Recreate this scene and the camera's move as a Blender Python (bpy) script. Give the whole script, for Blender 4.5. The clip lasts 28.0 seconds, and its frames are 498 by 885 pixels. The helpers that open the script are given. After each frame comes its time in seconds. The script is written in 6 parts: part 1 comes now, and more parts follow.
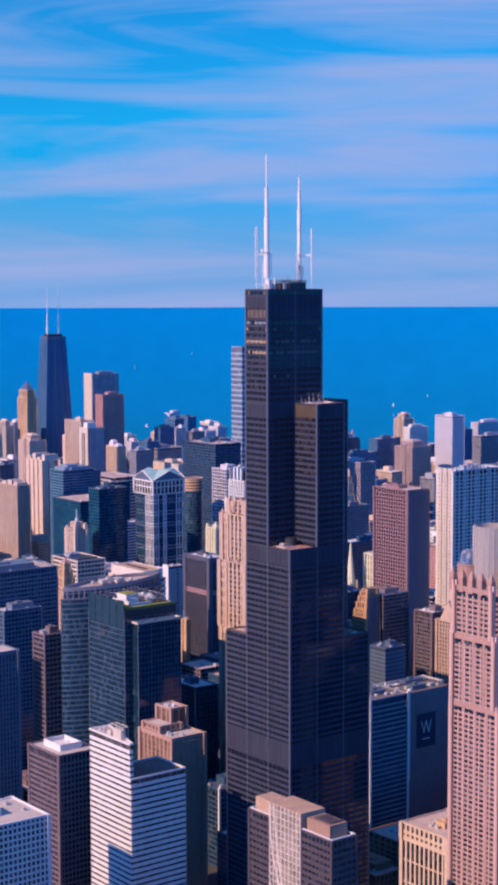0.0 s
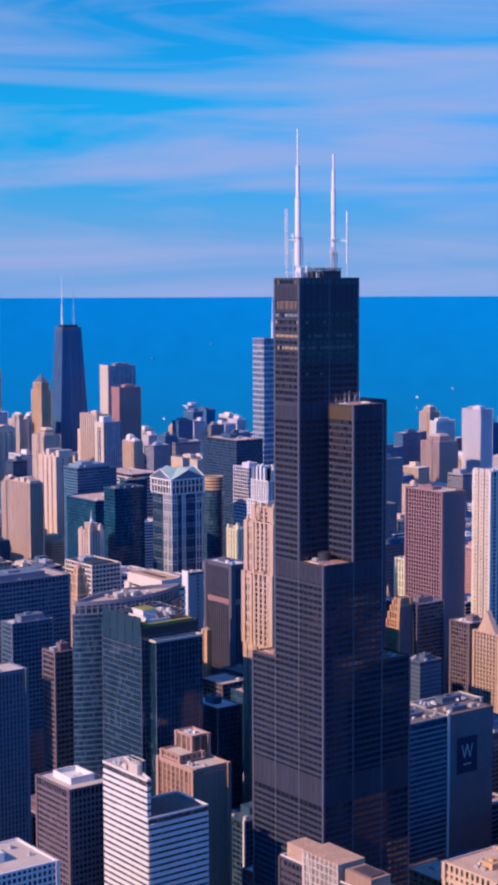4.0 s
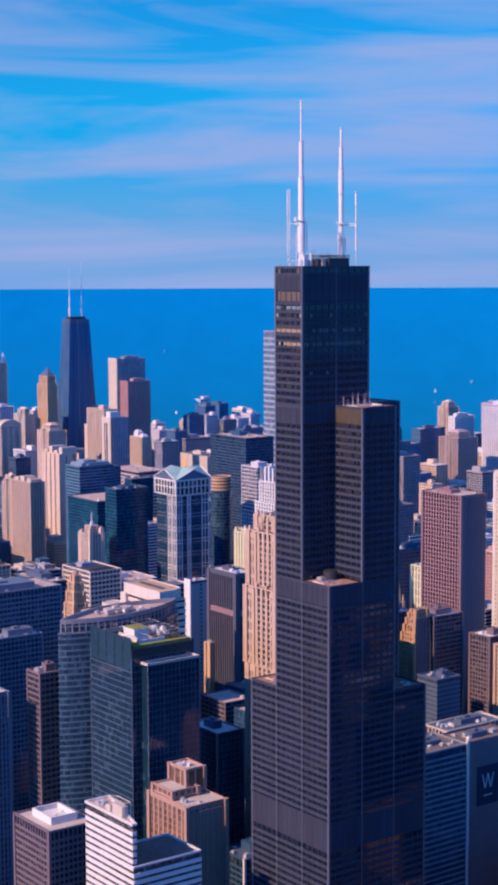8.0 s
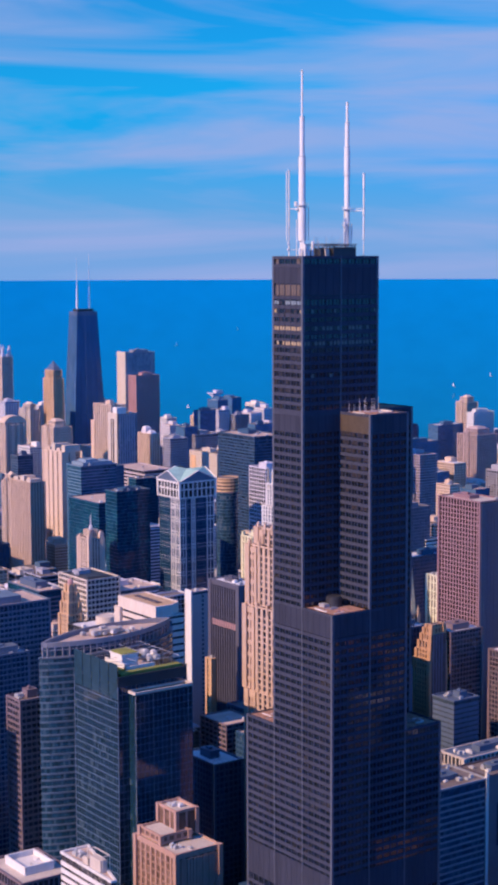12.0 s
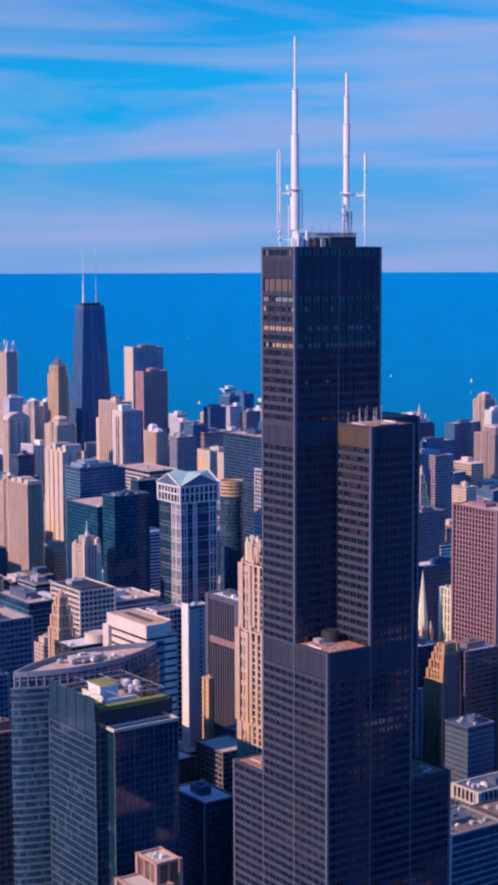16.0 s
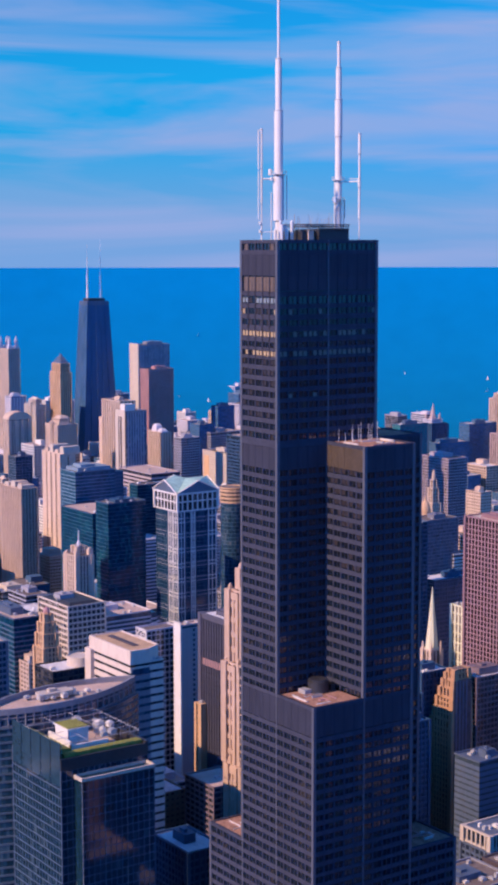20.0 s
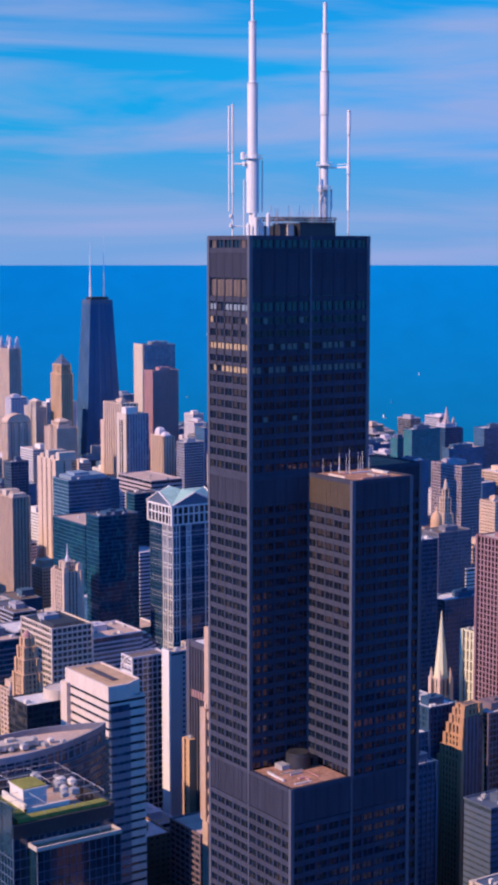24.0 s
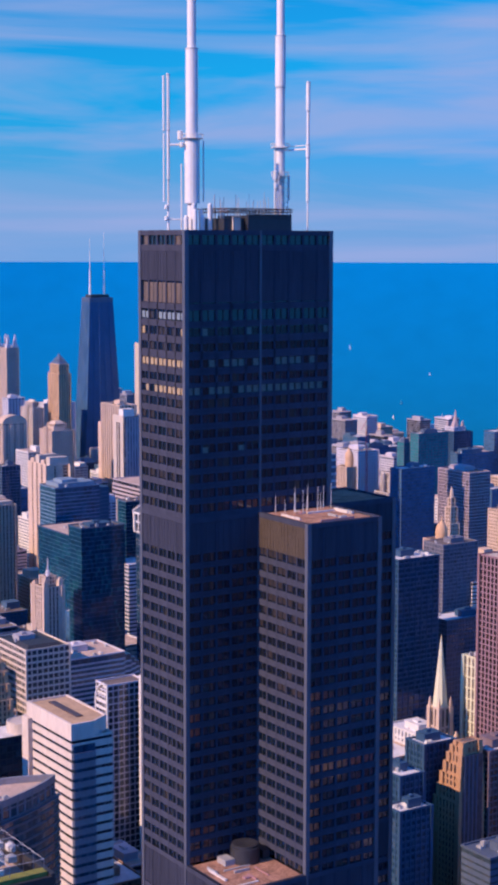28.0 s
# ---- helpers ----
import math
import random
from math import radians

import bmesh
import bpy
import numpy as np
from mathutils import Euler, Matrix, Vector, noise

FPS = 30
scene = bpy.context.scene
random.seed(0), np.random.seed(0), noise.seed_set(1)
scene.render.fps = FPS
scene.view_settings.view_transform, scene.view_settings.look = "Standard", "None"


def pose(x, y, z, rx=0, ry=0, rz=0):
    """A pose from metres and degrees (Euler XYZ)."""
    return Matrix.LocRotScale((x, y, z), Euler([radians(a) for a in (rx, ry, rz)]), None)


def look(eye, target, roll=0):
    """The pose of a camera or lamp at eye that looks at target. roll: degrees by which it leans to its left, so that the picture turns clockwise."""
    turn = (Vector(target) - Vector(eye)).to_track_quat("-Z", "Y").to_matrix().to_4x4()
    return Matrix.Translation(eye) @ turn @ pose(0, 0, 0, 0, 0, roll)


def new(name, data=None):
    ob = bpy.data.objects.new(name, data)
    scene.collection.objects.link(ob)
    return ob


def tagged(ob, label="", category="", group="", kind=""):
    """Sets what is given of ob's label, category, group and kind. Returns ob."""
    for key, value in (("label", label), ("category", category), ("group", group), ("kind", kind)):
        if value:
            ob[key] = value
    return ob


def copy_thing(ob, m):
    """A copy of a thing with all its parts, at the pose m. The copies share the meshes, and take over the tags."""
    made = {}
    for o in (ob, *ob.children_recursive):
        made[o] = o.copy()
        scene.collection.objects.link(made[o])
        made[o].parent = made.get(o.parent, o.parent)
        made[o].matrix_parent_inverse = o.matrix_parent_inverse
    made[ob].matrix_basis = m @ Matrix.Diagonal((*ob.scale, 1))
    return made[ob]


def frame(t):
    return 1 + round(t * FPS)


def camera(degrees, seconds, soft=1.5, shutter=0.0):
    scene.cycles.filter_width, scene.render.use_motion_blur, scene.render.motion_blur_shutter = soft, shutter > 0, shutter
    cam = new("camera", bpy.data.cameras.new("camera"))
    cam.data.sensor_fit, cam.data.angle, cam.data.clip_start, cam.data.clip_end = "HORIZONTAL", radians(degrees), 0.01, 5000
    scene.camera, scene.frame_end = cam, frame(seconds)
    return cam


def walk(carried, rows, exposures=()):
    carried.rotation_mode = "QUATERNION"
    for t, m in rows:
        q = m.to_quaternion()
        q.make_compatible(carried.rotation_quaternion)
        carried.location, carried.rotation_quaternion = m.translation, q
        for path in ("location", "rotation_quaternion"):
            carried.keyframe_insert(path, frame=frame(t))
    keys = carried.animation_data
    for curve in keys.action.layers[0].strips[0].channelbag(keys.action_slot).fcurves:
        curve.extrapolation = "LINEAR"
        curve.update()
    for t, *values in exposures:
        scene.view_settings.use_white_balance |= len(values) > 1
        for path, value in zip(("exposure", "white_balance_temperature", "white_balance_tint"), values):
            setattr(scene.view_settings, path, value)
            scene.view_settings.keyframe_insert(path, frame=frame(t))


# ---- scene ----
cam = camera(17.42, 28.0, soft=3.9)
# seconds, eye (east, north, up from the tower's foot), heading from north, pitch, roll
PATH = [
    (0.0, -691.63, -843.79, 441.14, 37.648, -5.350, 0.180),
    (1.0, -678.00, -820.55, 441.53, 37.516, -5.463, 0.192),
    (2.0, -664.45, -798.56, 441.67, 37.372, -5.565, 0.203),
    (3.0, -650.91, -778.77, 441.39, 37.209, -5.648, 0.212),
    (4.0, -636.69, -760.75, 440.90, 37.043, -5.718, 0.219),
    (5.0, -621.14, -743.67, 440.44, 36.892, -5.785, 0.225),
    (6.0, -604.38, -726.50, 440.01, 36.738, -5.856, 0.229),
    (7.0, -586.90, -708.52, 439.60, 36.567, -5.934, 0.231),
    (8.0, -569.84, -690.62, 439.37, 36.390, -6.018, 0.232),
    (9.0, -554.04, -673.69, 439.45, 36.224, -6.103, 0.231),
    (10.0, -538.56, -657.18, 439.57, 36.065, -6.186, 0.228),
    (11.0, -522.33, -640.34, 439.44, 35.904, -6.263, 0.224),
    (12.0, -505.70, -623.07, 439.13, 35.739, -6.329, 0.218),
    (13.0, -489.26, -605.62, 438.80, 35.570, -6.382, 0.210),
    (14.0, -473.23, -588.90, 438.55, 35.402, -6.436, 0.200),
    (15.0, -457.63, -573.61, 438.44, 35.238, -6.500, 0.189),
    (16.0, -442.03, -558.66, 438.43, 35.077, -6.570, 0.176),
    (17.0, -426.08, -542.93, 438.47, 34.915, -6.636, 0.162),
    (18.0, -410.04, -526.82, 438.52, 34.758, -6.693, 0.146),
    (19.0, -394.24, -510.85, 438.53, 34.612, -6.739, 0.128),
    (20.0, -378.46, -494.56, 438.49, 34.466, -6.773, 0.108),
    (21.0, -362.42, -477.52, 438.40, 34.311, -6.799, 0.087),
    (22.0, -346.24, -460.31, 438.36, 34.158, -6.820, 0.064),
    (23.0, -330.07, -443.62, 438.45, 34.017, -6.843, 0.040),
    (24.0, -313.85, -427.40, 438.52, 33.876, -6.864, 0.013),
    (25.0, -297.51, -411.58, 438.46, 33.723, -6.880, -0.015),
    (26.0, -281.38, -396.65, 438.39, 33.570, -6.902, -0.044),
    (27.0, -265.73, -383.00, 438.44, 33.429, -6.937, -0.076),
    (28.0, -250.38, -370.10, 438.58, 33.294, -6.982, -0.109),
]
walk(cam, [(t, pose(x, y, z, 90 + pitch, roll, -heading)) for t, x, y, z, heading, pitch, roll in PATH], [(0.0, 0.27), (28.0, 0.22)])

# ---- world and sun ----
SUN_EL, SUN_AZ = 33.0, 270.6
sun = new("sun", bpy.data.lights.new("sun", "SUN"))
sun.data.energy, sun.data.angle, sun.data.color = 5.0, radians(0.5), (1.0, 0.67, 0.49)
sun.matrix_world = look((0, 0, 900), (-math.sin(radians(SUN_AZ)) * math.cos(radians(SUN_EL)) * 100, -math.cos(radians(SUN_AZ)) * math.cos(radians(SUN_EL)) * 100, 900 - 100 * math.sin(radians(SUN_EL))))

world = bpy.data.worlds.new("sky")
scene.world = world
world.use_nodes = True
wn, wl = world.node_tree.nodes, world.node_tree.links
wn.clear()


wnode = wn.new
w_out = wnode("ShaderNodeOutputWorld")
w_bg = wnode("ShaderNodeBackground")
w_bg.inputs["Strength"].default_value = 0.089
w_sky = wnode("ShaderNodeTexSky")
w_sky.sky_type, w_sky.sun_disc, w_sky.sun_elevation, w_sky.sun_rotation = "NISHITA", False, radians(SUN_EL), radians(SUN_AZ)
w_sky.altitude, w_sky.air_density, w_sky.dust_density, w_sky.ozone_density = 400.0, 1.0, 0.3, 4.0
# even out the glow about the sun, then the deep azure of the day
w_cap = wnode("ShaderNodeVectorMath")
w_cap.operation = "MINIMUM"
w_cap.inputs[1].default_value = (2.0, 5.0, 11.0)
w_tint = wnode("ShaderNodeMix")
w_tint.data_type, w_tint.blend_type = "RGBA", "MULTIPLY"
w_tint.inputs["Factor"].default_value = 1.0
wl.new(w_sky.outputs["Color"], w_cap.inputs[0])
wl.new(w_cap.outputs["Vector"], w_tint.inputs["A"])
w_co = wnode("ShaderNodeTexCoord")
# thin lilac haze above the horizon
w_sep = wnode("ShaderNodeSeparateXYZ")
wl.new(w_co.outputs["Generated"], w_sep.inputs["Vector"])
w_hz = wnode("ShaderNodeMapRange")
w_hz.interpolation_type = "SMOOTHSTEP"
w_hz.inputs["From Min"].default_value, w_hz.inputs["From Max"].default_value = -0.01, 0.085
w_hz.inputs["To Min"].default_value, w_hz.inputs["To Max"].default_value = 0.95, 0.0
wl.new(w_sep.outputs["Z"], w_hz.inputs["Value"])
# pale haze and cirrus lie over the lake, to the north-east; the rest of the sky is clear and deep
w_dot = wnode("ShaderNodeVectorMath")
w_dot.operation = "DOT_PRODUCT"
w_dot.inputs[1].default_value = (0.58, 0.81, 0.0)
wl.new(w_co.outputs["Generated"], w_dot.inputs[0])
w_side = wnode("ShaderNodeMapRange")
w_side.interpolation_type = "SMOOTHSTEP"
w_side.inputs["From Min"].default_value, w_side.inputs["From Max"].default_value = -0.1, 0.8
wl.new(w_dot.outputs["Value"], w_side.inputs["Value"])
w_deep = wnode("ShaderNodeMix")
w_deep.data_type = "RGBA"
w_deep.inputs["A"].default_value, w_deep.inputs["B"].default_value = (0.22, 1.18, 2.66, 1), (0.05, 0.73, 1.24, 1)
wl.new(w_side.outputs["Result"], w_deep.inputs["Factor"])
wl.new(w_deep.outputs["Result"], w_tint.inputs["B"])
w_haze = wnode("ShaderNodeMix")
w_haze.data_type = "RGBA"
w_hcol = wnode("ShaderNodeMix")
w_hcol.data_type = "RGBA"
w_hcol.inputs["A"].default_value, w_hcol.inputs["B"].default_value = (0.3, 2.5, 6.7, 1), (1.9, 3.6, 7.3, 1)
wl.new(w_side.outputs["Result"], w_hcol.inputs["Factor"])
wl.new(w_hcol.outputs["Result"], w_haze.inputs["B"])
wl.new(w_hz.outputs["Result"], w_haze.inputs["Factor"])
wl.new(w_tint.outputs["Result"], w_haze.inputs["A"])
# high streaks of cirrus, stretched along the horizon
w_map = wnode("ShaderNodeMapping")
w_map.inputs["Rotation"].default_value = (radians(1.0), radians(-1.5), radians(8))
w_map.inputs["Scale"].default_value = (3.0, 3.0, 27.0)
w_map.inputs["Location"].default_value = (0.7, 0.2, 1.3)
w_n1 = wnode("ShaderNodeTexNoise")
w_n1.inputs["Scale"].default_value = 1.0
w_n1.inputs["Detail"].default_value = 5.0
w_n1.inputs["Roughness"].default_value = 0.52
w_n1.inputs["Distortion"].default_value = 0.7
w_ramp = wnode("ShaderNodeValToRGB")
w_ramp.color_ramp.elements[0].position, w_ramp.color_ramp.elements[1].position = 0.43, 0.67
w_mix = wnode("ShaderNodeMix")
w_mix.data_type = "RGBA"
w_mix.inputs["B"].default_value = (3.15, 4.0, 7.3, 1)
w_fac = wnode("ShaderNodeMath")
w_fac.operation = "MULTIPLY"
w_far = wnode("ShaderNodeMath")
w_far.operation = "MULTIPLY"
w_far.inputs[1].default_value = 0.8
wl.new(w_side.outputs["Result"], w_far.inputs[0])
wl.new(w_far.outputs["Value"], w_fac.inputs[1])
wl.new(w_co.outputs["Generated"], w_map.inputs["Vector"])
wl.new(w_map.outputs["Vector"], w_n1.inputs["Vector"])
wl.new(w_n1.outputs["Fac"], w_ramp.inputs["Fac"])
wl.new(w_ramp.outputs["Color"], w_fac.inputs[0])
wl.new(w_fac.outputs["Value"], w_mix.inputs["Factor"])
wl.new(w_haze.outputs["Result"], w_mix.inputs["A"])
wl.new(w_mix.outputs["Result"], w_bg.inputs["Color"])
wl.new(w_bg.outputs["Background"], w_out.inputs["Surface"])

# ---- materials ----


def mat(name, rgb, rough=0.7, metal=0.0, var=0.25, grain=1.5, stain=18.0, bump=0.15, spec=0.4, streak=1.0):
    """A surface with fine grain and broad stains, both at real size; streak above 1 draws the stains out upright."""
    m = bpy.data.materials.new(name)
    m.use_nodes = True
    n, l = m.node_tree.nodes, m.node_tree.links
    p = n["Principled BSDF"]
    p.inputs["Roughness"].default_value, p.inputs["Metallic"].default_value = rough, metal
    p.inputs["Specular IOR Level"].default_value = spec
    co = n.new("ShaderNodeTexCoord")
    mp = n.new("ShaderNodeMapping")
    mp.inputs["Scale"].default_value = (1, 1, 1 / streak)
    l.new(co.outputs["Object"], mp.inputs["Vector"])
    n1, n2 = n.new("ShaderNodeTexNoise"), n.new("ShaderNodeTexNoise")
    n1.inputs["Scale"].default_value, n2.inputs["Scale"].default_value = 1 / grain, 1 / stain
    n1.inputs["Detail"].default_value, n2.inputs["Detail"].default_value = 3, 4
    l.new(mp.outputs["Vector"], n1.inputs["Vector"])
    l.new(mp.outputs["Vector"], n2.inputs["Vector"])
    add = n.new("ShaderNodeMath")
    l.new(n1.outputs["Fac"], add.inputs[0])
    l.new(n2.outputs["Fac"], add.inputs[1])
    info = n.new("ShaderNodeObjectInfo")
    rnd = n.new("ShaderNodeMapRange")
    rnd.inputs["To Min"].default_value, rnd.inputs["To Max"].default_value = -0.06, 0.06
    l.new(info.outputs["Random"], rnd.inputs["Value"])
    tot = n.new("ShaderNodeMath")
    l.new(add.outputs["Value"], tot.inputs[0])
    l.new(rnd.outputs["Result"], tot.inputs[1])
    mr = n.new("ShaderNodeMapRange")
    mr.inputs["From Min"].default_value, mr.inputs["From Max"].default_value = 0.6, 1.4
    mr.inputs["To Min"].default_value, mr.inputs["To Max"].default_value = 1 - var, 1 + var
    l.new(tot.outputs["Value"], mr.inputs["Value"])
    mul = n.new("ShaderNodeMix")
    mul.data_type, mul.blend_type = "RGBA", "MULTIPLY"
    mul.inputs["Factor"].default_value = 1
    mul.inputs["A"].default_value = (*rgb, 1)
    l.new(mr.outputs["Result"], mul.inputs["B"])
    l.new(mul.outputs["Result"], p.inputs["Base Color"])
    if bump:
        b = n.new("ShaderNodeBump")
        b.inputs["Strength"].default_value, b.inputs["Distance"].default_value = bump, 0.1
        l.new(n1.outputs["Fac"], b.inputs["Height"])
        l.new(b.outputs["Normal"], p.inputs["Normal"])
    return m


def glass(name, rgb, bay, floor, rough=0.12, pale=(0.10, 0.10, 0.11), share=0.15, wave=0.06, spec=0.6, low=0.5, high=1.3):
    """Window glass over a dim interior: each bay of each floor has its own blinds and its own slight tilt."""
    m = bpy.data.materials.new(name)
    m.use_nodes = True
    n, l = m.node_tree.nodes, m.node_tree.links
    p = n["Principled BSDF"]
    p.inputs["Specular IOR Level"].default_value = spec
    p.inputs["Roughness"].default_value = rough
    co = n.new("ShaderNodeTexCoord")
    off = n.new("ShaderNodeVectorMath")
    off.operation = "ADD"
    off.inputs[1].default_value = (0.013, 0.017, 0.01)
    l.new(co.outputs["Object"], off.inputs[0])
    sn = n.new("ShaderNodeVectorMath")
    sn.operation = "SNAP"
    sn.inputs[1].default_value = (bay, bay, floor)
    l.new(off.outputs["Vector"], sn.inputs[0])
    wnz = n.new("ShaderNodeTexWhiteNoise")
    wnz.noise_dimensions = "3D"
    l.new(sn.outputs["Vector"], wnz.inputs["Vector"])
    big = n.new("ShaderNodeTexNoise")
    big.inputs["Scale"].default_value = 0.04
    l.new(co.outputs["Object"], big.inputs["Vector"])
    s = n.new("ShaderNodeMath")
    s.operation = "MULTIPLY_ADD"
    s.inputs[1].default_value = 0.7
    l.new(wnz.outputs["Value"], s.inputs[0])
    bh = n.new("ShaderNodeMath")
    bh.operation = "MULTIPLY"
    bh.inputs[1].default_value = 0.6
    l.new(big.outputs["Fac"], bh.inputs[0])
    l.new(bh.outputs["Value"], s.inputs[2])
    r = n.new("ShaderNodeValToRGB")
    e = r.color_ramp.elements
    e[0].position, e[0].color = 0.15, (*[c * low for c in rgb], 1)
    e[1].position, e[1].color = 1 - share, (*[c * high for c in rgb], 1)
    k = e.new(min(0.99, 1 - share + 0.16))
    k.color = (*pale, 1)
    l.new(s.outputs["Value"], r.inputs["Fac"])
    l.new(r.outputs["Color"], p.inputs["Base Color"])
    tilt = n.new("ShaderNodeTexNoise")
    tilt.inputs["Scale"].default_value = 0.35
    l.new(off.outputs["Vector"], tilt.inputs["Vector"])
    hgt = n.new("ShaderNodeMath")
    hgt.operation = "ADD"
    l.new(tilt.outputs["Fac"], hgt.inputs[0])
    l.new(wnz.outputs["Value"], hgt.inputs[1])
    b = n.new("ShaderNodeBump")
    b.inputs["Strength"].default_value, b.inputs["Distance"].default_value = wave, 0.4
    l.new(hgt.outputs["Value"], b.inputs["Height"])
    l.new(b.outputs["Normal"], p.inputs["Normal"])
    return m


M_ALU = mat("black_aluminium", (0.052, 0.057, 0.085), 0.6, 0, 0.25, 3, 30, 0.05, 0.0)
M_COL = mat("column_cladding", (0.045, 0.051, 0.078), 0.6, 0, 0.15, 3, 40, 0.05, 0.0)
M_EDGE = mat("edge_cladding", (0.10, 0.108, 0.14), 0.45, 0.1, 0.15, 3, 40, 0.05, 0.4)
M_LOUV = mat("louvre_metal", (0.046, 0.050, 0.076), 0.6, 0, 0.3, 0.8, 12, 0.3, 0.12, streak=12)
M_BRONZE = glass("bronze_glass", (0.006, 0.014, 0.032), 2.286, 3.92, 0.05, (0.036, 0.034, 0.036), 0.10, 0.012, 0.9)
M_TAR = mat("tarred_roof", (0.16, 0.13, 0.12), 0.9, 0, 0.35, 2, 14)
M_GRAVEL = mat("roof_gravel", (0.48, 0.36, 0.30), 0.95, 0, 0.3, 1.2, 11)
M_DECK = mat("rusty_deck", (0.33, 0.18, 0.125), 0.95, 0, 0.75, 0.7, 3.5)
M_PALE_ROOF = mat("white_membrane_roof", (0.62, 0.60, 0.60), 0.85, 0, 0.22, 2, 9)
M_COPPER = mat("green_copper", (0.33, 0.52, 0.46), 0.6, 0.1, 0.25, 2, 8)
M_MAST = mat("mast_paint", (0.68, 0.67, 0.65), 0.45, 0, 0.08, 2, 10, 0.03)
M_UNIT = mat("unit_metal", (0.45, 0.45, 0.46), 0.5, 0.3, 0.25, 1, 5)
M_WHITE = mat("white_stone", (0.64, 0.61, 0.58), 0.75, 0, 0.12, 2, 22, streak=3)
M_CREAM = mat("cream_limestone", (0.56, 0.425, 0.335), 0.8, 0, 0.2, 2, 20, streak=3)
M_GOLDEN = mat("golden_terracotta", (0.55, 0.355, 0.215), 0.8, 0, 0.2, 2, 15, streak=3)
M_APRICOT = mat("apricot_granite", (0.47, 0.335, 0.255), 0.8, 0, 0.2, 2, 20, streak=3)
M_BEIGE = mat("beige_concrete", (0.50, 0.43, 0.37), 0.8, 0, 0.18, 2, 20, streak=3)
M_TAN = mat("tan_granite", (0.31, 0.19, 0.135), 0.7, 0, 0.18, 2, 18, streak=3)
M_PINK = mat("pink_granite", (0.36, 0.215, 0.18), 0.65, 0, 0.15, 2, 18, streak=3)
M_RED = mat("red_granite", (0.24, 0.14, 0.155), 0.6, 0, 0.15, 2, 25)
M_RUST = mat("rust_granite", (0.39, 0.215, 0.215), 0.6, 0, 0.15, 2, 25)
M_GREY = mat("grey_granite", (0.32, 0.315, 0.36), 0.65, 0, 0.15, 2, 25)
M_LILAC = mat("pale_grey_marble", (0.56, 0.53, 0.58), 0.6, 0, 0.12, 2, 25)
M_BROWN = mat("brown_steel", (0.09, 0.07, 0.08), 0.55, 0.2, 0.2, 2, 20)
M_STEEL = mat("blue_grey_steel", (0.10, 0.135, 0.20), 0.5, 0.2, 0.2, 2, 25)
M_UMBER = mat("umber_granite", (0.17, 0.125, 0.14), 0.6, 0, 0.2, 2, 20)
M_SILVER = mat("silver_panel", (0.22, 0.225, 0.26), 0.5, 0, 0.2, 2, 14)
# black steel with the blue of distance haze in its colour
M_HAZED = mat("hazed_steel", (0.048, 0.122, 0.235), 0.5, 0.1, 0.15, 2, 30)
M_PLUM = mat("purple_grey_granite", (0.085, 0.084, 0.118), 0.55, 0, 0.2, 2, 20)
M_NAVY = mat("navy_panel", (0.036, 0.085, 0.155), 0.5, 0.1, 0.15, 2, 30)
M_AZURE = mat("azure_panel", (0.07, 0.13, 0.21), 0.5, 0.1, 0.2, 2, 30)
M_DARK = mat("dark_steel", (0.045, 0.047, 0.056), 0.5, 0.3, 0.25, 2, 25)
G_DARK = glass("dark_glass", (0.015, 0.023, 0.042), 3.0, 3.9)
# the next two glasses carry distance haze as a bluer, paler colour
G_DEEP = glass("deep_blue_glass", (0.05, 0.14, 0.28), 3.0, 3.9, 0.12, (0.10, 0.2, 0.34), 0.1, 0.03, 0.4)
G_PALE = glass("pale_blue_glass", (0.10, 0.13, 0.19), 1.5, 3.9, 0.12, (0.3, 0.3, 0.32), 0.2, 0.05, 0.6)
G_BLUE = glass("blue_glass", (0.018, 0.052, 0.095), 1.5, 3.9, 0.09, (0.09, 0.12, 0.16), 0.16, 0.05, 0.5)
G_SEA = glass("sea_green_glass", (0.02, 0.20, 0.22), 1.5, 3.9, 0.1, (0.06, 0.2, 0.2), 0.16, 0.05, 0.4)
G_TEAL = glass("teal_glass", (0.004, 0.040, 0.080), 1.5, 3.9, 0.09, (0.02, 0.12, 0.15), 0.12, 0.03, 0.2)
G_GREEN = glass("clear_green_glass", (0.008, 0.030, 0.054), 1.5, 4.1, 0.05, (0.055, 0.09, 0.115), 0.08, 0.022, 0.75, 0.6, 1.3)
G_SHOP = glass("smoked_glass", (0.085, 0.068, 0.066), 1.6, 3.7, 0.25, (0.24, 0.19, 0.16), 0.18)

# ---- building kit ----


def mesh_ob(name, verts, faces, material, parent=None, label="", at=(0, 0, 0), smooth=False):
    me = bpy.data.meshes.new(name)
    me.from_pydata([tuple(v) for v in verts], [], faces)
    me.materials.append(material)
    if smooth:
        me.polygons.foreach_set("use_smooth", [True] * len(me.polygons))
    me.update()
    return place(name, me, parent, label, at)


def place(name, me, parent=None, label="", at=(0, 0, 0)):
    ob = new(name, me)
    ob.location = at
    if parent is not None:
        ob.parent = parent
    if label:
        tagged(ob, label)
    return ob


def thing(name, at, label, category="building", group=""):
    return tagged(place(name, None, None, "", at), label, category, group)


def rect(x0, y0, ew, ns):
    return [(x0, y0), (x0 + ew, y0), (x0 + ew, y0 + ns), (x0, y0 + ns)]


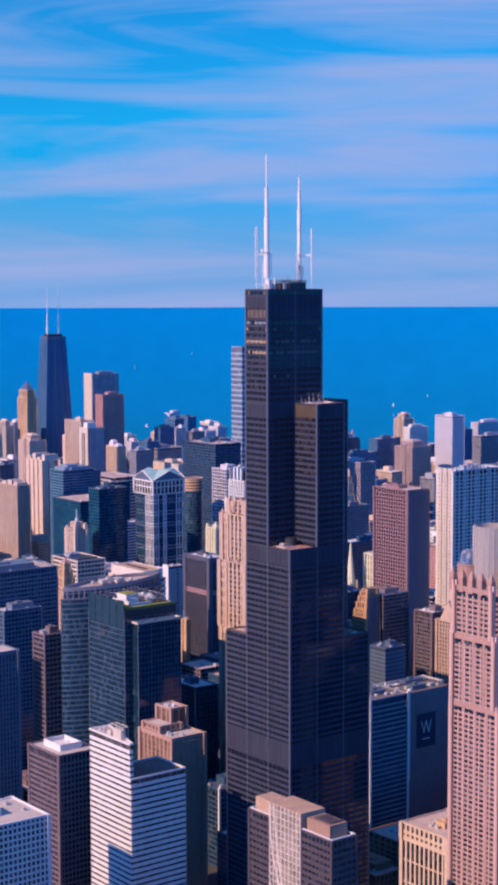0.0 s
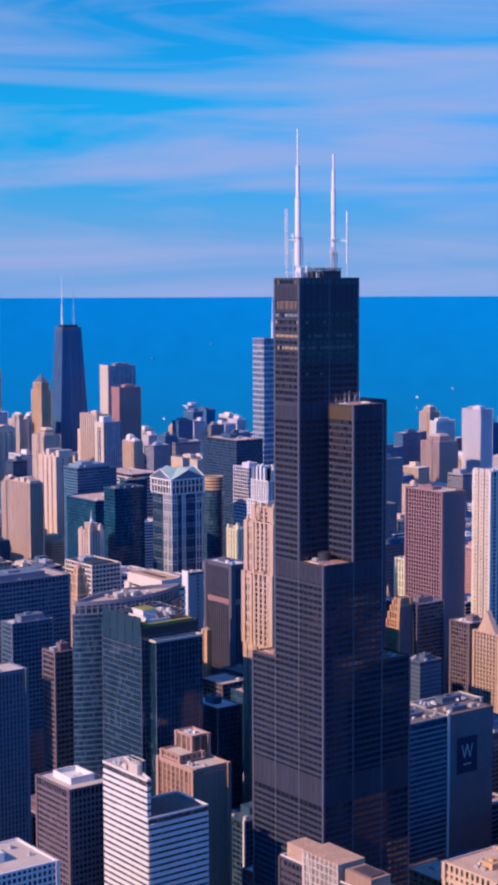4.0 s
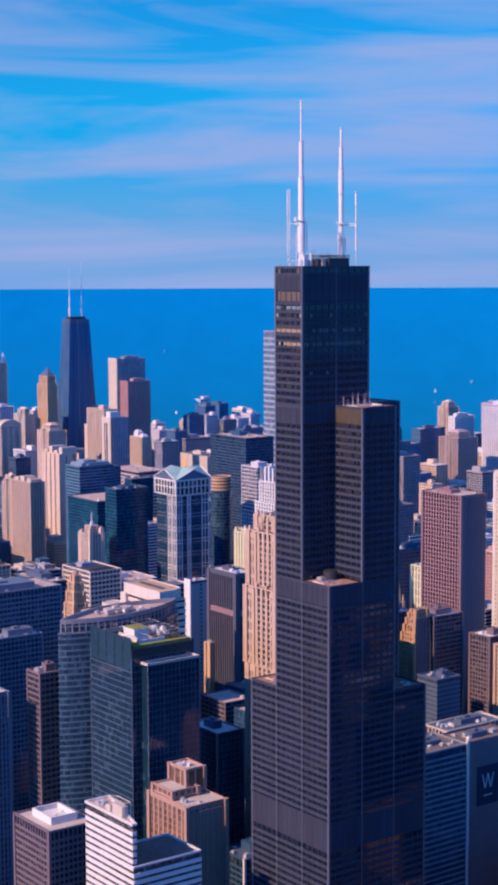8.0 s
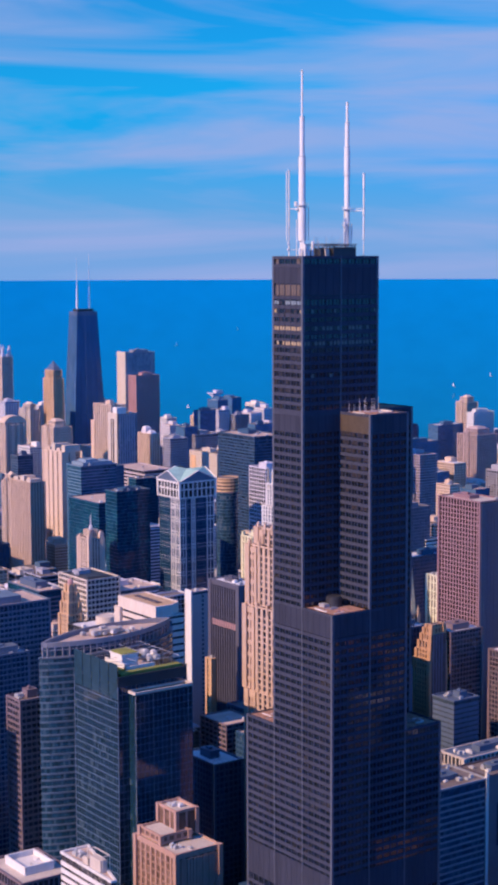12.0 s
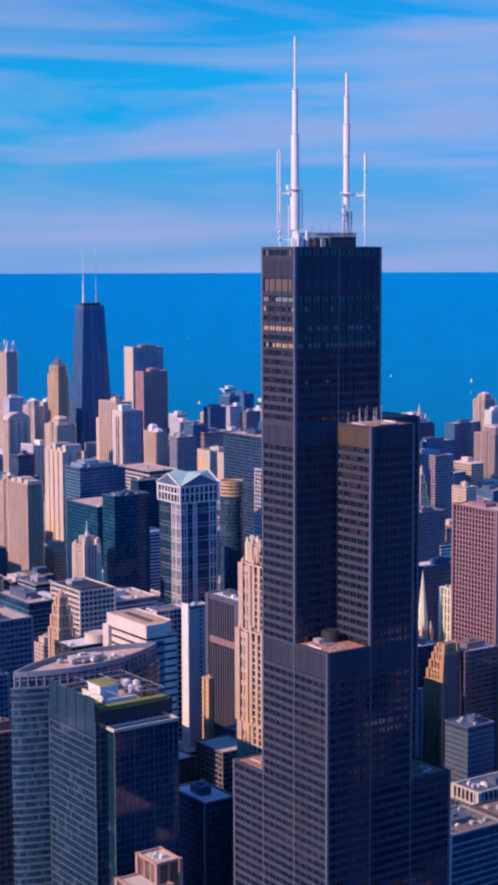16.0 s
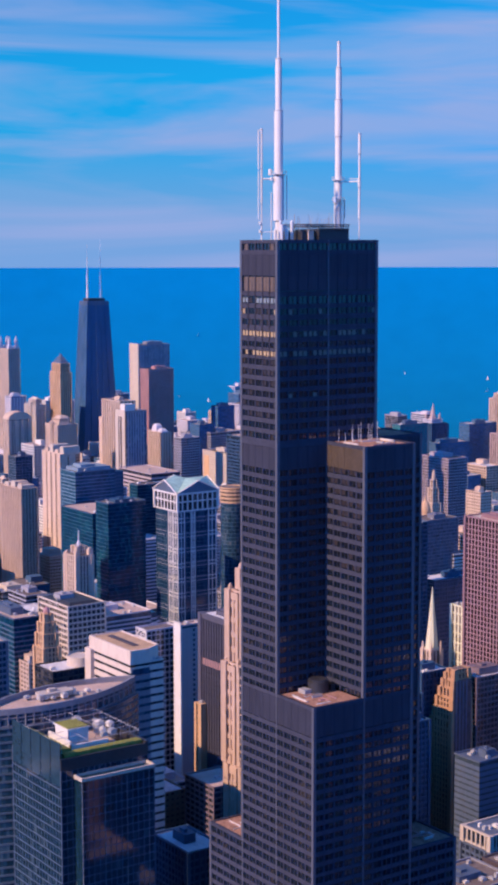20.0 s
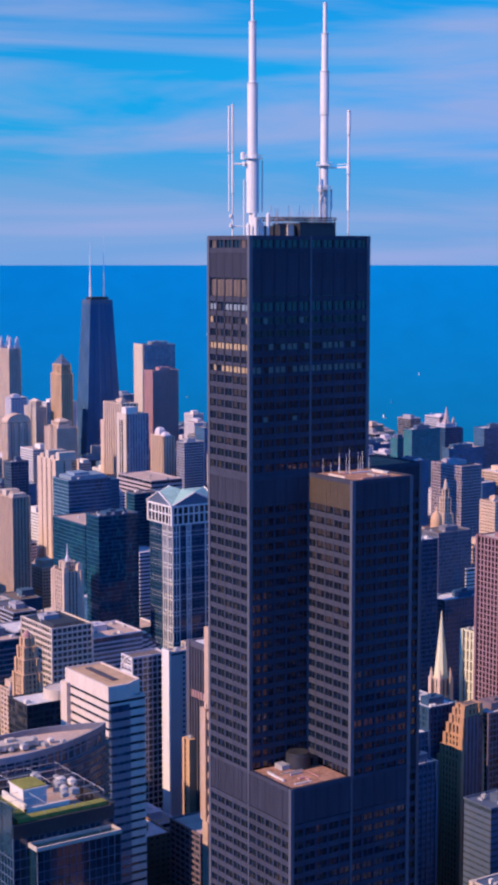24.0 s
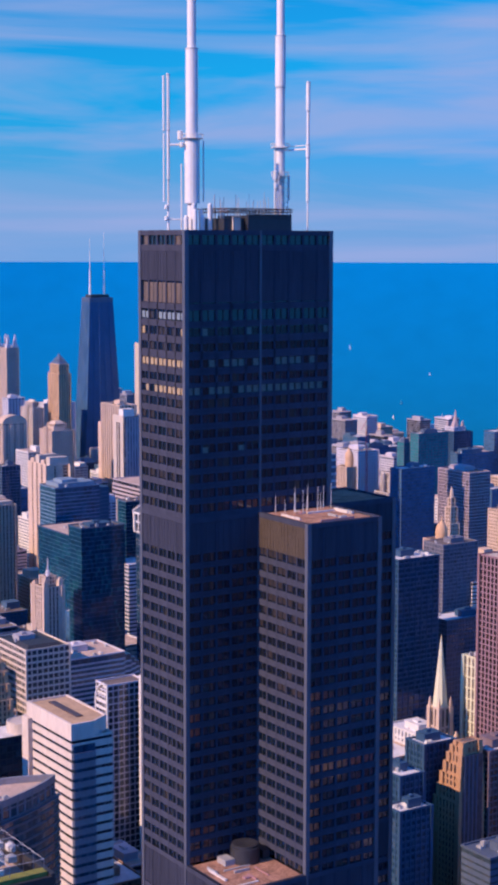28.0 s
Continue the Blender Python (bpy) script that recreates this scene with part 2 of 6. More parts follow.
def grown(poly, d):
    """The outline (counter-clockwise) moved outward by d."""
    out = []
    for i, (x, y) in enumerate(poly):
        a, b = poly[i - 1], poly[(i + 1) % len(poly)]
        u, v = Vector((x - a[0], y - a[1])).normalized(), Vector((b[0] - x, b[1] - y)).normalized()
        n1, n2 = Vector((u.y, -u.x)), Vector((v.y, -v.x))
        k = (n1 + n2) * (d / max(0.3, 1 + n1.dot(n2)))
        out.append((x + k.x, y + k.y))
    return out


def prism(poly, z0, z1, V, F, top=None):
    s, n = len(V), len(poly)
    V += [(x, y, z0) for x, y in poly] + [(x, y, z1) for x, y in (top or poly)]
    F += [(s + i, s + (i + 1) % n, s + n + (i + 1) % n, s + n + i) for i in range(n)]
    F += [tuple(s + n + i for i in range(n)), tuple(s + n - 1 - i for i in range(n))]


def ring(poly, out, inn, z0, z1, V, F):
    a, b, s, n = grown(poly, out), grown(poly, -inn), len(V), len(poly)
    V += [(x, y, z) for loop in (a, b) for z in (z0, z1) for x, y in loop]
    for i in range(n):
        j = (i + 1) % n
        F += [(s + i, s + j, s + n + j, s + n + i), (s + n + i, s + n + j, s + 3 * n + j, s + 3 * n + i), (s + 2 * n + j, s + 2 * n + i, s + 3 * n + i, s + 3 * n + j), (s + j, s + i, s + 2 * n + i, s + 2 * n + j)]


def box(x0, y0, z0, x1, y1, z1, V, F):
    prism([(x0, y0), (x1, y0), (x1, y1), (x0, y1)], z0, z1, V, F)


def stops(poly, spacing, corners=True):
    """Places along the outline at about that spacing: x, y and the outward normal."""
    for i, a in enumerate(poly):
        b = poly[(i + 1) % len(poly)]
        dx, dy = b[0] - a[0], b[1] - a[1]
        length = math.hypot(dx, dy)
        n = max(1, round(length / spacing))
        for k in range(n):
            if k or corners:
                yield a[0] + dx * k / n, a[1] + dy * k / n, (dy / length, -dx / length), k == 0


def tier(parent, poly, z0, z1, wall, glaz, fh=3.9, band=1.6, proud=0.35, bay=6.0, pw=1.0, pout=0.5, roof=None, parapet=1.2, split=True, cap=0.0, names=("spandrel", "pier")):
    """One storey-stack: a glazed body, a spandrel round each floor, upright piers and a roof deck behind a parapet."""
    bx, by = min(x for x, y in poly), min(y for x, y in poly)
    loc = [(x - bx, y - by) for x, y in poly]
    V, F = [], []
    prism(loc, 0, z1 - z0 - parapet, V, F)
    mesh_ob("glazed_body", V, F, glaz, parent, "", (bx, by, z0))
    if band:
        n = max(1, int((z1 - z0 - cap) / fh))
        V, F = [], []
        if split:
            ring(loc, proud, 0.02, 0, band, V, F)
            me = bpy.data.meshes.new(names[0])
            me.from_pydata(V, [], F)
            me.materials.append(wall)
            for i in range(n):
                place(names[0], me, parent, "", (bx, by, z0 + i * fh))
        else:
            for i in range(n):
                ring(loc, proud, 0.02, i * fh, i * fh + band, V, F)
            tagged(mesh_ob("floor_relief", V, F, wall, parent, "", (bx, by, z0)), kind="stuff")
    if bay:
        shapes, W, G = {}, [], []
        for x, y, (nx, ny), corner in stops(loc, bay):
            w = pw * (1.0 if not corner else 1.25)
            if split:
                key = (round(nx, 2), round(ny, 2), corner)
                if key not in shapes:
                    V, F = [], []
                    tx, ty = -ny, nx
                    quad = [(-tx * w / 2 - nx * 0.3, -ty * w / 2 - ny * 0.3), (-tx * w / 2 + nx * pout, -ty * w / 2 + ny * pout), (tx * w / 2 + nx * pout, ty * w / 2 + ny * pout), (tx * w / 2 - nx * 0.3, ty * w / 2 - ny * 0.3)]
                    if corner:
                        quad = [(-w / 2, -w / 2), (w / 2, -w / 2), (w / 2, w / 2), (-w / 2, w / 2)]
                        quad = [(a * (1 + 2 * pout / w), b * (1 + 2 * pout / w)) for a, b in quad]
                    area = sum(quad[i - 1][0] * quad[i][1] - quad[i][0] * quad[i - 1][1] for i in range(4))
                    prism(quad if area > 0 else quad[::-1], 0, z1 - z0 - 0.05, V, F)
                    shapes[key] = bpy.data.meshes.new(names[1])
                    shapes[key].from_pydata(V, [], F)
                    shapes[key].materials.append(wall)
                place(names[1], shapes[key], parent, "", (bx + x, by + y, z0))
            else:
                tx, ty = abs(ny), abs(nx)
                box(x - tx * w / 2 - abs(nx) * pout, y - ty * w / 2 - abs(ny) * pout, 0, x + tx * w / 2 + abs(nx) * pout, y + ty * w / 2 + abs(ny) * pout, z1 - z0 - 0.05, W, G)
        if W:
            tagged(mesh_ob("pier_relief", W, G, wall, parent, "", (bx, by, z0)), kind="stuff")
    V, F = [], []
    ring(loc, max(proud, pout) + 0.04, 0.5, z1 - z0 - max(parapet, cap), z1 - z0, V, F)
    mesh_ob("parapet", V, F, wall, parent, "", (bx, by, z0))
    V, F = [], []
    prism(grown(loc, -0.5), z1 - z0 - parapet + 0.004, z1 - z0 - parapet + 0.15, V, F)
    mesh_ob("roof_deck", V, F, roof or M_TAR, parent, "", (bx, by, z0))


def roof_kit(parent, x0, y0, ew, ns, z, wall=None, seed=1, house=0.45, units=6, house_h=5.0):
    """A plant room, fans, cooling units and pipes that stand on a roof."""
    r = random.Random(seed)
    if house:
        a, b = ew * house, ns * house
        px, py = x0 + (ew - a) * r.uniform(0.3, 0.7), y0 + (ns - b) * r.uniform(0.3, 0.7)
        V, F = [], []
        box(0, 0, -0.05, a, b, house_h, V, F)
        box(-0.25, -0.25, house_h, a + 0.25, b + 0.25, house_h + 0.3, V, F)
        room = mesh_ob("plant_room", V, F, wall or M_BEIGE, parent, "", (px, py, z))
        V, F = [], []
        box(a * 0.3, b * 0.3, house_h + 0.3, a * 0.55, b * 0.7, house_h + 1.8, V, F)
        mesh_ob("lift_housing", V, F, wall or M_BEIGE, room)
    for i in range(units):
        w, d, h = r.uniform(1.5, 3.5), r.uniform(1.5, 4), r.uniform(1.0, 2.4)
        px, py = x0 + 1.5 + r.random() * max(0.5, ew - w - 3), y0 + 1.5 + r.random() * max(0.5, ns - d - 3)
        V, F = [], []
        box(0, 0, -0.05, w, d, h, V, F)
        q = [(w / 2 + math.cos(k * math.tau / 8) * min(w, d) * 0.35, d / 2 + math.sin(k * math.tau / 8) * min(w, d) * 0.35) for k in range(8)]
        prism(q, h, h + 0.4, V, F)
        mesh_ob("roof_unit", V, F, M_UNIT if r.random() < 0.7 else M_WHITE, parent, "", (px, py, z))


def block(name, label, x, y, z, ew, ns, wall, glaz, roof=None, kit=5, group="", house=0.45, house_h=5.0, seed=None, **kw):
    """A plain tower with its south-west foot at x, y."""
    t = thing(name, (x, y, 0), label, "building", group)
    tier(t, rect(0, 0, ew, ns), 0, z, wall, glaz, roof=roof, **kw)
    roof_kit(t, 0, 0, ew, ns, z - kw.get("parapet", 1.2) + 0.15, wall, seed if seed is not None else int(abs(x) + abs(y)), house, kit, house_h)
    return t


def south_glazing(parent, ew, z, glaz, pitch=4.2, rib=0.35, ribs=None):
    """A ribbed sheet that puts the colour of shade on a block's southern side."""
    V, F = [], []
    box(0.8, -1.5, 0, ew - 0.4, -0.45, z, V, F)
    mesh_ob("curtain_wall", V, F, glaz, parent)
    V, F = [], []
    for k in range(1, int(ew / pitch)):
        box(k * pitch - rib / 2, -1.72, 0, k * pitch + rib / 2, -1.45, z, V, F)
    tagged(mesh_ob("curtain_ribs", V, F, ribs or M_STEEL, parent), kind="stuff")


# ---- ground and lake ----
V, F = [], []
prism(rect(-6000, -6000, 12000, 12000), -3, 0, V, F)
tagged(mesh_ob("ground", V, F, mat("asphalt", (0.036, 0.037, 0.042), 0.9, 0, 0.3, 2, 60)), "grey asphalt streets and open ground of a city", "ground", kind="structure")
EAST, NORTH = [-75 + 125 * i for i in range(-5, 16)], [-75 + 128 * i for i in range(-6, 26)]
V, F = [], []
for i in range(len(EAST) - 1):
    for j in range(len(NORTH) - 1):
        box(EAST[i] + 9, NORTH[j] + 9, -0.1, EAST[i + 1] - 9, NORTH[j + 1] - 9, 0.16, V, F)
tagged(mesh_ob("pavement", V, F, mat("concrete_paving", (0.06, 0.06, 0.065), 0.9, 0, 0.25, 2, 30)), "raised concrete pavement of the city blocks", "pavement", kind="structure")

# the lake: flat from the shore outward, lifted far out to stand for the water up to the horizon
m_lake = mat("lake_water", (0.001, 0.176, 0.40), 0.9, 0, 0.07, 60, 900, 0.0, 0.0)
LX, LY, R0, R1, TOP = -400.0, -500.0, 3350.0, 4180.0, 393.0
# the shallows by the shore are greener and duller than the open water
n, l = m_lake.node_tree.nodes, m_lake.node_tree.links
pos, away, reach, tint = n.new("ShaderNodeNewGeometry"), n.new("ShaderNodeVectorMath"), n.new("ShaderNodeMapRange"), n.new("ShaderNodeMix")
away.operation = "DISTANCE"
away.inputs[1].default_value = (LX, LY, 0)
l.new(pos.outputs["Position"], away.inputs[0])
l.new(away.outputs["Value"], reach.inputs["Value"])
reach.inputs["From Min"].default_value, reach.inputs["From Max"].default_value = R0 + 120, R1
for node in [k for k in n if k.bl_idname == "ShaderNodeMix" and k.blend_type == "MULTIPLY"]:
    tint.data_type = "RGBA"
    tint.inputs["A"].default_value = (0.003, 0.150, 0.275, 1)
    tint.inputs["B"].default_value = (0.0008, 0.182, 0.415, 1)
    l.new(reach.outputs["Result"], tint.inputs["Factor"])
    l.new(tint.outputs["Result"], node.inputs["A"])
V, F = [], []
NA, NR = 96, 28
for i in range(NA + 1):
    a = radians(-25 + 140 * i / NA)
    for j in range(NR + 1):
        s = j / NR
        r = R0 + (R1 - R0) * s
        V.append((LX + r * math.sin(a), LY + r * math.cos(a), 0.3 + TOP * max(0.0, (s - 0.15) / 0.85) ** 1.5))
F = [(i * (NR + 1) + j, i * (NR + 1) + j + 1, (i + 1) * (NR + 1) + j + 1, (i + 1) * (NR + 1) + j) for i in range(NA) for j in range(NR)]
lake = mesh_ob("water", V, F, m_lake, smooth=True)
tagged(lake, "deep blue open lake reaching to the horizon", "lake", kind="structure")

# ---- the black bundled-tube tower ----
T1, H3 = 22.86, 34.29
Q = T1 / 2
ZONES = [
    ([(-H3, -H3), (H3, -H3), (H3, H3), (-H3, H3)], 0.0, 210.4),
    ([(-H3, -H3), (Q, -H3), (Q, -Q), (H3, -Q), (H3, H3), (-Q, H3), (-Q, Q), (-H3, Q)], 210.4, 273.4),
    ([(-H3, -Q), (-Q, -Q), (-Q, -H3), (Q, -H3), (Q, -Q), (H3, -Q), (H3, Q), (Q, Q), (Q, H3), (-Q, H3), (-Q, Q), (-H3, Q)], 273.4, 367.1),
    ([(-H3, -Q), (Q, -Q), (Q, Q), (-H3, Q)], 367.1, 442.0),
]
LOUVRES = [(127.5, 144.5), (262.0, 273.4), (357.5, 366.5), (428.9, 436.8)]
FLOOR = 3.92
tower = thing("skyscraper", (0, 0, 0), "black aluminium and bronze glass skyscraper of stepped square tubes", "skyscraper")
for poly, z0, z1 in ZONES:
    V, F = [], []
    prism(poly, z0, z1 - 0.6, V, F)
    mesh_ob("tube_glazing", V, F, M_BRONZE, tower)
    V, F = [], []
    ring(poly, 0.40, 0.02, 0, 1.65, V, F)
    me = bpy.data.meshes.new("spandrel")
    me.from_pydata(V, [], F)
    me.materials.append(M_ALU)
    z = z1 - 5.6 if z1 < 442 else 427.2
    if z1 == 442.0:
        place("spandrel", me, tower, "", (0, 0, 436.6))
        for zc, h in ((421.4, 1.7), (416.9, 1.7), (412.8, 1.9), (408.6, 2.1), (404.6, 1.9), (401.4, 1.2), (398.2, 1.2)):
            V, F = [], []
            ring(poly, 0.42, 0.02, 0, h, V, F)
            mesh_ob("spandrel", V, F, M_ALU, tower, "", (0, 0, zc))
        z = 394.3
    while z > z0 - 0.5:
        if not any(a - 1.2 < z < b - 0.6 for a, b in LOUVRES):
            place("spandrel", me, tower, "", (0, 0, z))
        z -= FLOOR
    V, F = [], []
    ring(poly, 0.55, 0.6, z1 - 1.3, z1, V, F)
    mesh_ob("parapet", V, F, M_ALU, tower)
    for a, b in LOUVRES:
        if z0 <= a < z1:
            V, F = [], []
            ring(poly, 0.30, 0.02, a, b, V, F)
            for x, y, (nx, ny), corner in stops(poly, 0.76, False):
                box(x - 0.09 - abs(nx) * 0.3, y - 0.09 - abs(ny) * 0.3, a, x + 0.09 + abs(nx) * 0.3, y + 0.09 + abs(ny) * 0.3, b, V, F)
            mesh_ob("louvre_belt", V, F, M_LOUV, tower, "dull grey metal louvre belt")
    # columns at 15 ft, stouter at the edges of the tubes
    slim, stout = [], []
    for shape, w, o in ((slim, 0.6, 0.42), (stout, 0.6, 0.6)):
        for nx, ny in ((1, 0), (0, 1)):
            V, F = [], []
            box(-(o if nx else w / 2), -(o if ny else w / 2), 0, o if nx else w / 2, o if ny else w / 2, z1 - z0 - 0.02, V, F)
            me = bpy.data.meshes.new("column")
            me.from_pydata(V, [], F)
            me.materials.append(M_COL if shape is slim else M_EDGE)
            shape.append(me)
    V, F = [], []
    box(-0.62, -0.62, 0, 0.62, 0.62, z1 - z0 - 0.02, V, F)
    angle = bpy.data.meshes.new("column")
    angle.from_pydata(V, [], F)
    angle.materials.append(M_EDGE)
    for x, y, (nx, ny), corner in stops(poly, T1 / 5):
        edge = min(abs(abs(x if ny else y) - Q), abs(abs(x if ny else y) - H3)) < 0.1
        place("column", angle if corner else (stout if edge else slim)[0 if abs(nx) > 0.5 else 1], tower, "", (x, y, z0))
    # mullions halve each bay
    V, F = [], []
    for x, y, (nx, ny), corner in stops(poly, T1 / 10, False):
        box(x - 0.10 - abs(nx) * 0.12, y - 0.10 - abs(ny) * 0.12, z0, x + 0.10 + abs(nx) * 0.12, y + 0.10 + abs(ny) * 0.12, z1 - 1, V, F)
    tagged(mesh_ob("mullions", V, F, M_DARK, tower), kind="stuff")

# roof decks on the steps
for x0, y0, z in ((-H3, -H3, 273.4), (-H3, Q, 210.4), (Q, -H3, 210.4), (Q, Q, 273.4), (-Q, -H3, 367.1), (Q, -Q, 367.1), (-Q, Q, 367.1)):
    V, F = [], []
    prism(rect(x0 + 0.6, y0 + 0.6, T1 - 1.2, T1 - 1.2), z - 0.59, z - 0.42, V, F)
    mesh_ob("roof_deck", V, F, M_DECK, tower, "weathered rusty gravel deck")
V, F = [], []
prism(rect(-H3 + 0.6, -Q + 0.6, 2 * T1 - 1.2, T1 - 1.2), 441.41, 441.6, V, F)
mesh_ob("roof_deck", V, F, M_TAR, tower)
m_warm = mat("warm_lit_panel", (0.14, 0.105, 0.085), 0.5, 0.1, 0.3, 1, 6)
# warm panels behind the glass of the plant floors on the west face
for za, zb, y0, y1 in ((437.6, 440.8, -9.6, -7.0), (437.6, 440.8, 6.6, 9.6), (423.2, 428.4, -9.8, 9.8)):
    V, F = [], []
    box(-H3 - 0.16, y0, za, -H3 - 0.02, y1, zb, V, F)
    mesh_ob("plant_panel", V, F, m_warm, tower, "tan panel of the plant floor")
V, F = [], []
box(-Q - 0.46, -H3 + 0.7, 357.7, -Q - 0.3, -Q - 0.7, 366.0, V, F)
for k in range(30):
    box(-Q - 0.56, -H3 + 0.7 + k * 0.72, 357.7, -Q - 0.46, -H3 + 0.82 + k * 0.72, 366.0, V, F)
mesh_ob("plant_panel", V, F, mat("brown_louvre", (0.085, 0.064, 0.048), 0.6, 0, 0.3, 1, 6), tower, "brown louvre of the plant floor")
V, F = [], []
box(-H3 + 0.8, -Q - 0.28, 423.4, Q - 0.8, -Q - 0.02, 428.9, V, F)
mesh_ob("plant_louvre", V, F, M_LOUV, tower)
# panes of the top tube and the tube below, one by one, with blinds at odd heights
pane_mats = [glass("pane_dark", (0.009, 0.013, 0.026), 2.0, 4.0, 0.08, (0.05, 0.04, 0.04), 0.1), mat("pane_blind", (0.035, 0.030, 0.034), 0.35, 0, 0.3, 1, 4), mat("pane_gold_blind", (0.40, 0.30, 0.18), 0.4, 0, 0.3, 0.8, 3), mat("pane_pale_blind", (0.20, 0.25, 0.29), 0.3, 0, 0.3, 0.8, 3)]
panes = []
for m in pane_mats:
    V, F = [], []
    box(-0.05, 0, 0, 0.0, 1.78, 1.8, V, F)
    me = bpy.data.meshes.new("pane")
    me.from_pydata(V, [], F)
    me.materials.append(m)
    panes.append(me)
rp = random.Random(5)


def pane_row(x, y0, z, kinds):
    for k in range(5):
        for h in range(2):
            kind = rp.choices((0, 1, 2, 3), kinds)[0]
            place("pane", panes[kind], tower, "", (x - 0.03, y0 + k * T1 / 5 + h * T1 / 10 + 0.28, z))


for z, kinds in ((418.9, (4, 1, 0, 5)), (414.8, (4, 4, 2, 0)), (410.8, (6, 3, 1, 0)), (406.6, (1, 0, 9, 0)), (402.7, (8, 2, 0, 0)), (399.5, (1, 0, 9, 0))):
    pane_row(-H3, -Q, z, kinds)
for i in range(6):
    pane_row(-H3, -Q, 396.3 - i * FLOOR, (8, 3, 0, 0))
for i in range(12):
    pane_row(-Q, -H3, 363.55 - i * FLOOR, (7, 4, 0, 0))


# duct strips and hatches on the step roofs
m_patch = mat("pale_patch", (0.60, 0.55, 0.52), 0.9, 0, 0.3, 1, 4)
rd = random.Random(23)
for x0, y0, z, n in ((-H3, -H3, 273.4, 9), (-Q, -H3, 367.1, 12), (-H3, Q, 210.4, 7), (Q, -H3, 210.4, 6)):
    for k in range(n):
        V, F = [], []
        w, d = (rd.uniform(4, 11), rd.uniform(0.3, 0.7)) if rd.random() < 0.5 else (rd.uniform(0.3, 0.7), rd.uniform(3, 9))
        if k % 4 == 3:
            w, d = rd.uniform(1, 2.2), rd.uniform(1, 2.2)
        px, py = x0 + 1.2 + rd.random() * (T1 - 2.4 - w), y0 + 1.2 + rd.random() * (T1 - 2.4 - d)
        box(0, 0, 0, w, d, rd.uniform(0.2, 0.8), V, F)
        mesh_ob("roof_duct" if k % 4 != 3 else "roof_hatch", V, F, (m_patch, M_RUST, M_UNIT)[k % 3], tower, "", (px, py, z - 0.425))
# pale blinds in two rows of the south face
panes_s = []
for m in (pane_mats[0], mat("pane_grey_blind", (0.14, 0.15, 0.13), 0.3, 0, 0.4, 0.8, 3)):
    V, F = [], []
    box(0, -0.05, 0, 1.78, 0.0, 1.8, V, F)
    me = bpy.data.meshes.new("pane")
    me.from_pydata(V, [], F)
    me.materials.append(m)
    panes_s.append(me)
for z, share in ((406.6, 0.6), (399.5, 0.85), (410.8, 0.1), (414.8, 0.25), (387.8, 0.0), (383.8, 0.12)):
    for k in range(20):
        place("pane", panes_s[1 if rp.random() < share else 0], tower, "", (-H3 + k * T1 / 10 + 0.28, -Q - 0.03, z))


# plant on the decks
def lathe(profile, sides, V, F, cx=0.0, cy=0.0):
    s, n = len(V), len(profile)
    for r, z in profile:
        V += [(cx + r * math.cos(k * math.tau / sides), cy + r * math.sin(k * math.tau / sides), z) for k in range(sides)]
    for i in range(n - 1):
        F += [(s + i * sides + k, s + i * sides + (k + 1) % sides, s + (i + 1) * sides + (k + 1) % sides, s + (i + 1) * sides + k) for k in range(sides)]
    F += [tuple(s + k for k in reversed(range(sides))), tuple(s + (n - 1) * sides + k for k in range(sides))]


def rod(a, b, r, V, F, sides=6):
    a, b = Vector(a), Vector(b)
    q = (b - a).to_track_quat("Z", "Y")
    s = len(V)
    for p in (a, b):
        V += [tuple(p + q @ Vector((r * math.cos(k * math.tau / sides), r * math.sin(k * math.tau / sides), 0))) for k in range(sides)]
    F += [(s + k, s + (k + 1) % sides, s + sides + (k + 1) % sides, s + sides + k) for k in range(sides)]
    F += [tuple(s + k for k in reversed(range(sides))), tuple(s + sides + k for k in range(sides))]


V, F = [], []
box(-12.0, -6.5, 441.55, 1.6, 8.5, 446.0, V, F)
box(-18.5, -5.0, 441.55, -12.0, 7.0, 445.2, V, F)
mesh_ob("plant_room", V, F, M_DARK, tower, "black roof plant room")
V, F = [], []
box(-12.2, -7.0, 441.55, 1.8, -6.5, 446.3, V, F)
mesh_ob("screen_wall", V, F, M_DARK, tower)
V, F = [], []
box(-16.0, -5.6, 441.55, -13.6, -5.0, 445.6, V, F)
mesh_ob("access_panel", V, F, M_BEIGE, tower, "pale access panel")
V, F = [], []
for z in (446.9, 447.7):
    pts = [(-19, -7.5), (1.6, -7.5), (1.6, 8), (-19, 8)]
    for i in range(4):
        rod((*pts[i - 1], z), (*pts[i], z), 0.16, V, F)
for k in range(21):
    x = -19 + k
    rod((x, -7.5, 445.0), (x, -7.5, 447.8), 0.09, V, F)
    rod((x, -7.5, 446.9), (x + 1, -7.5, 447.7), 0.07, V, F)
    rod((x, 8, 445.0), (x, 8, 447.8), 0.09, V, F)
mesh_ob("track_rail", V, F, mat("rusty_steel", (0.10, 0.058, 0.05), 0.8, 0, 0.4, 1, 4), tower, "rusty rail for the window-washing rig")
rw = random.Random(9)
for k in range(34):
    V, F = [], []
    rod((0, 0, 0), (0, 0, rw.uniform(1.6, 7.0)), 0.07, V, F, 5)
    mesh_ob("whip_aerial", V, F, M_UNIT, tower, "", (-18.5 + k * 0.58 + rw.random() * 0.4, rw.uniform(-4.8, 6.6), 445.1))
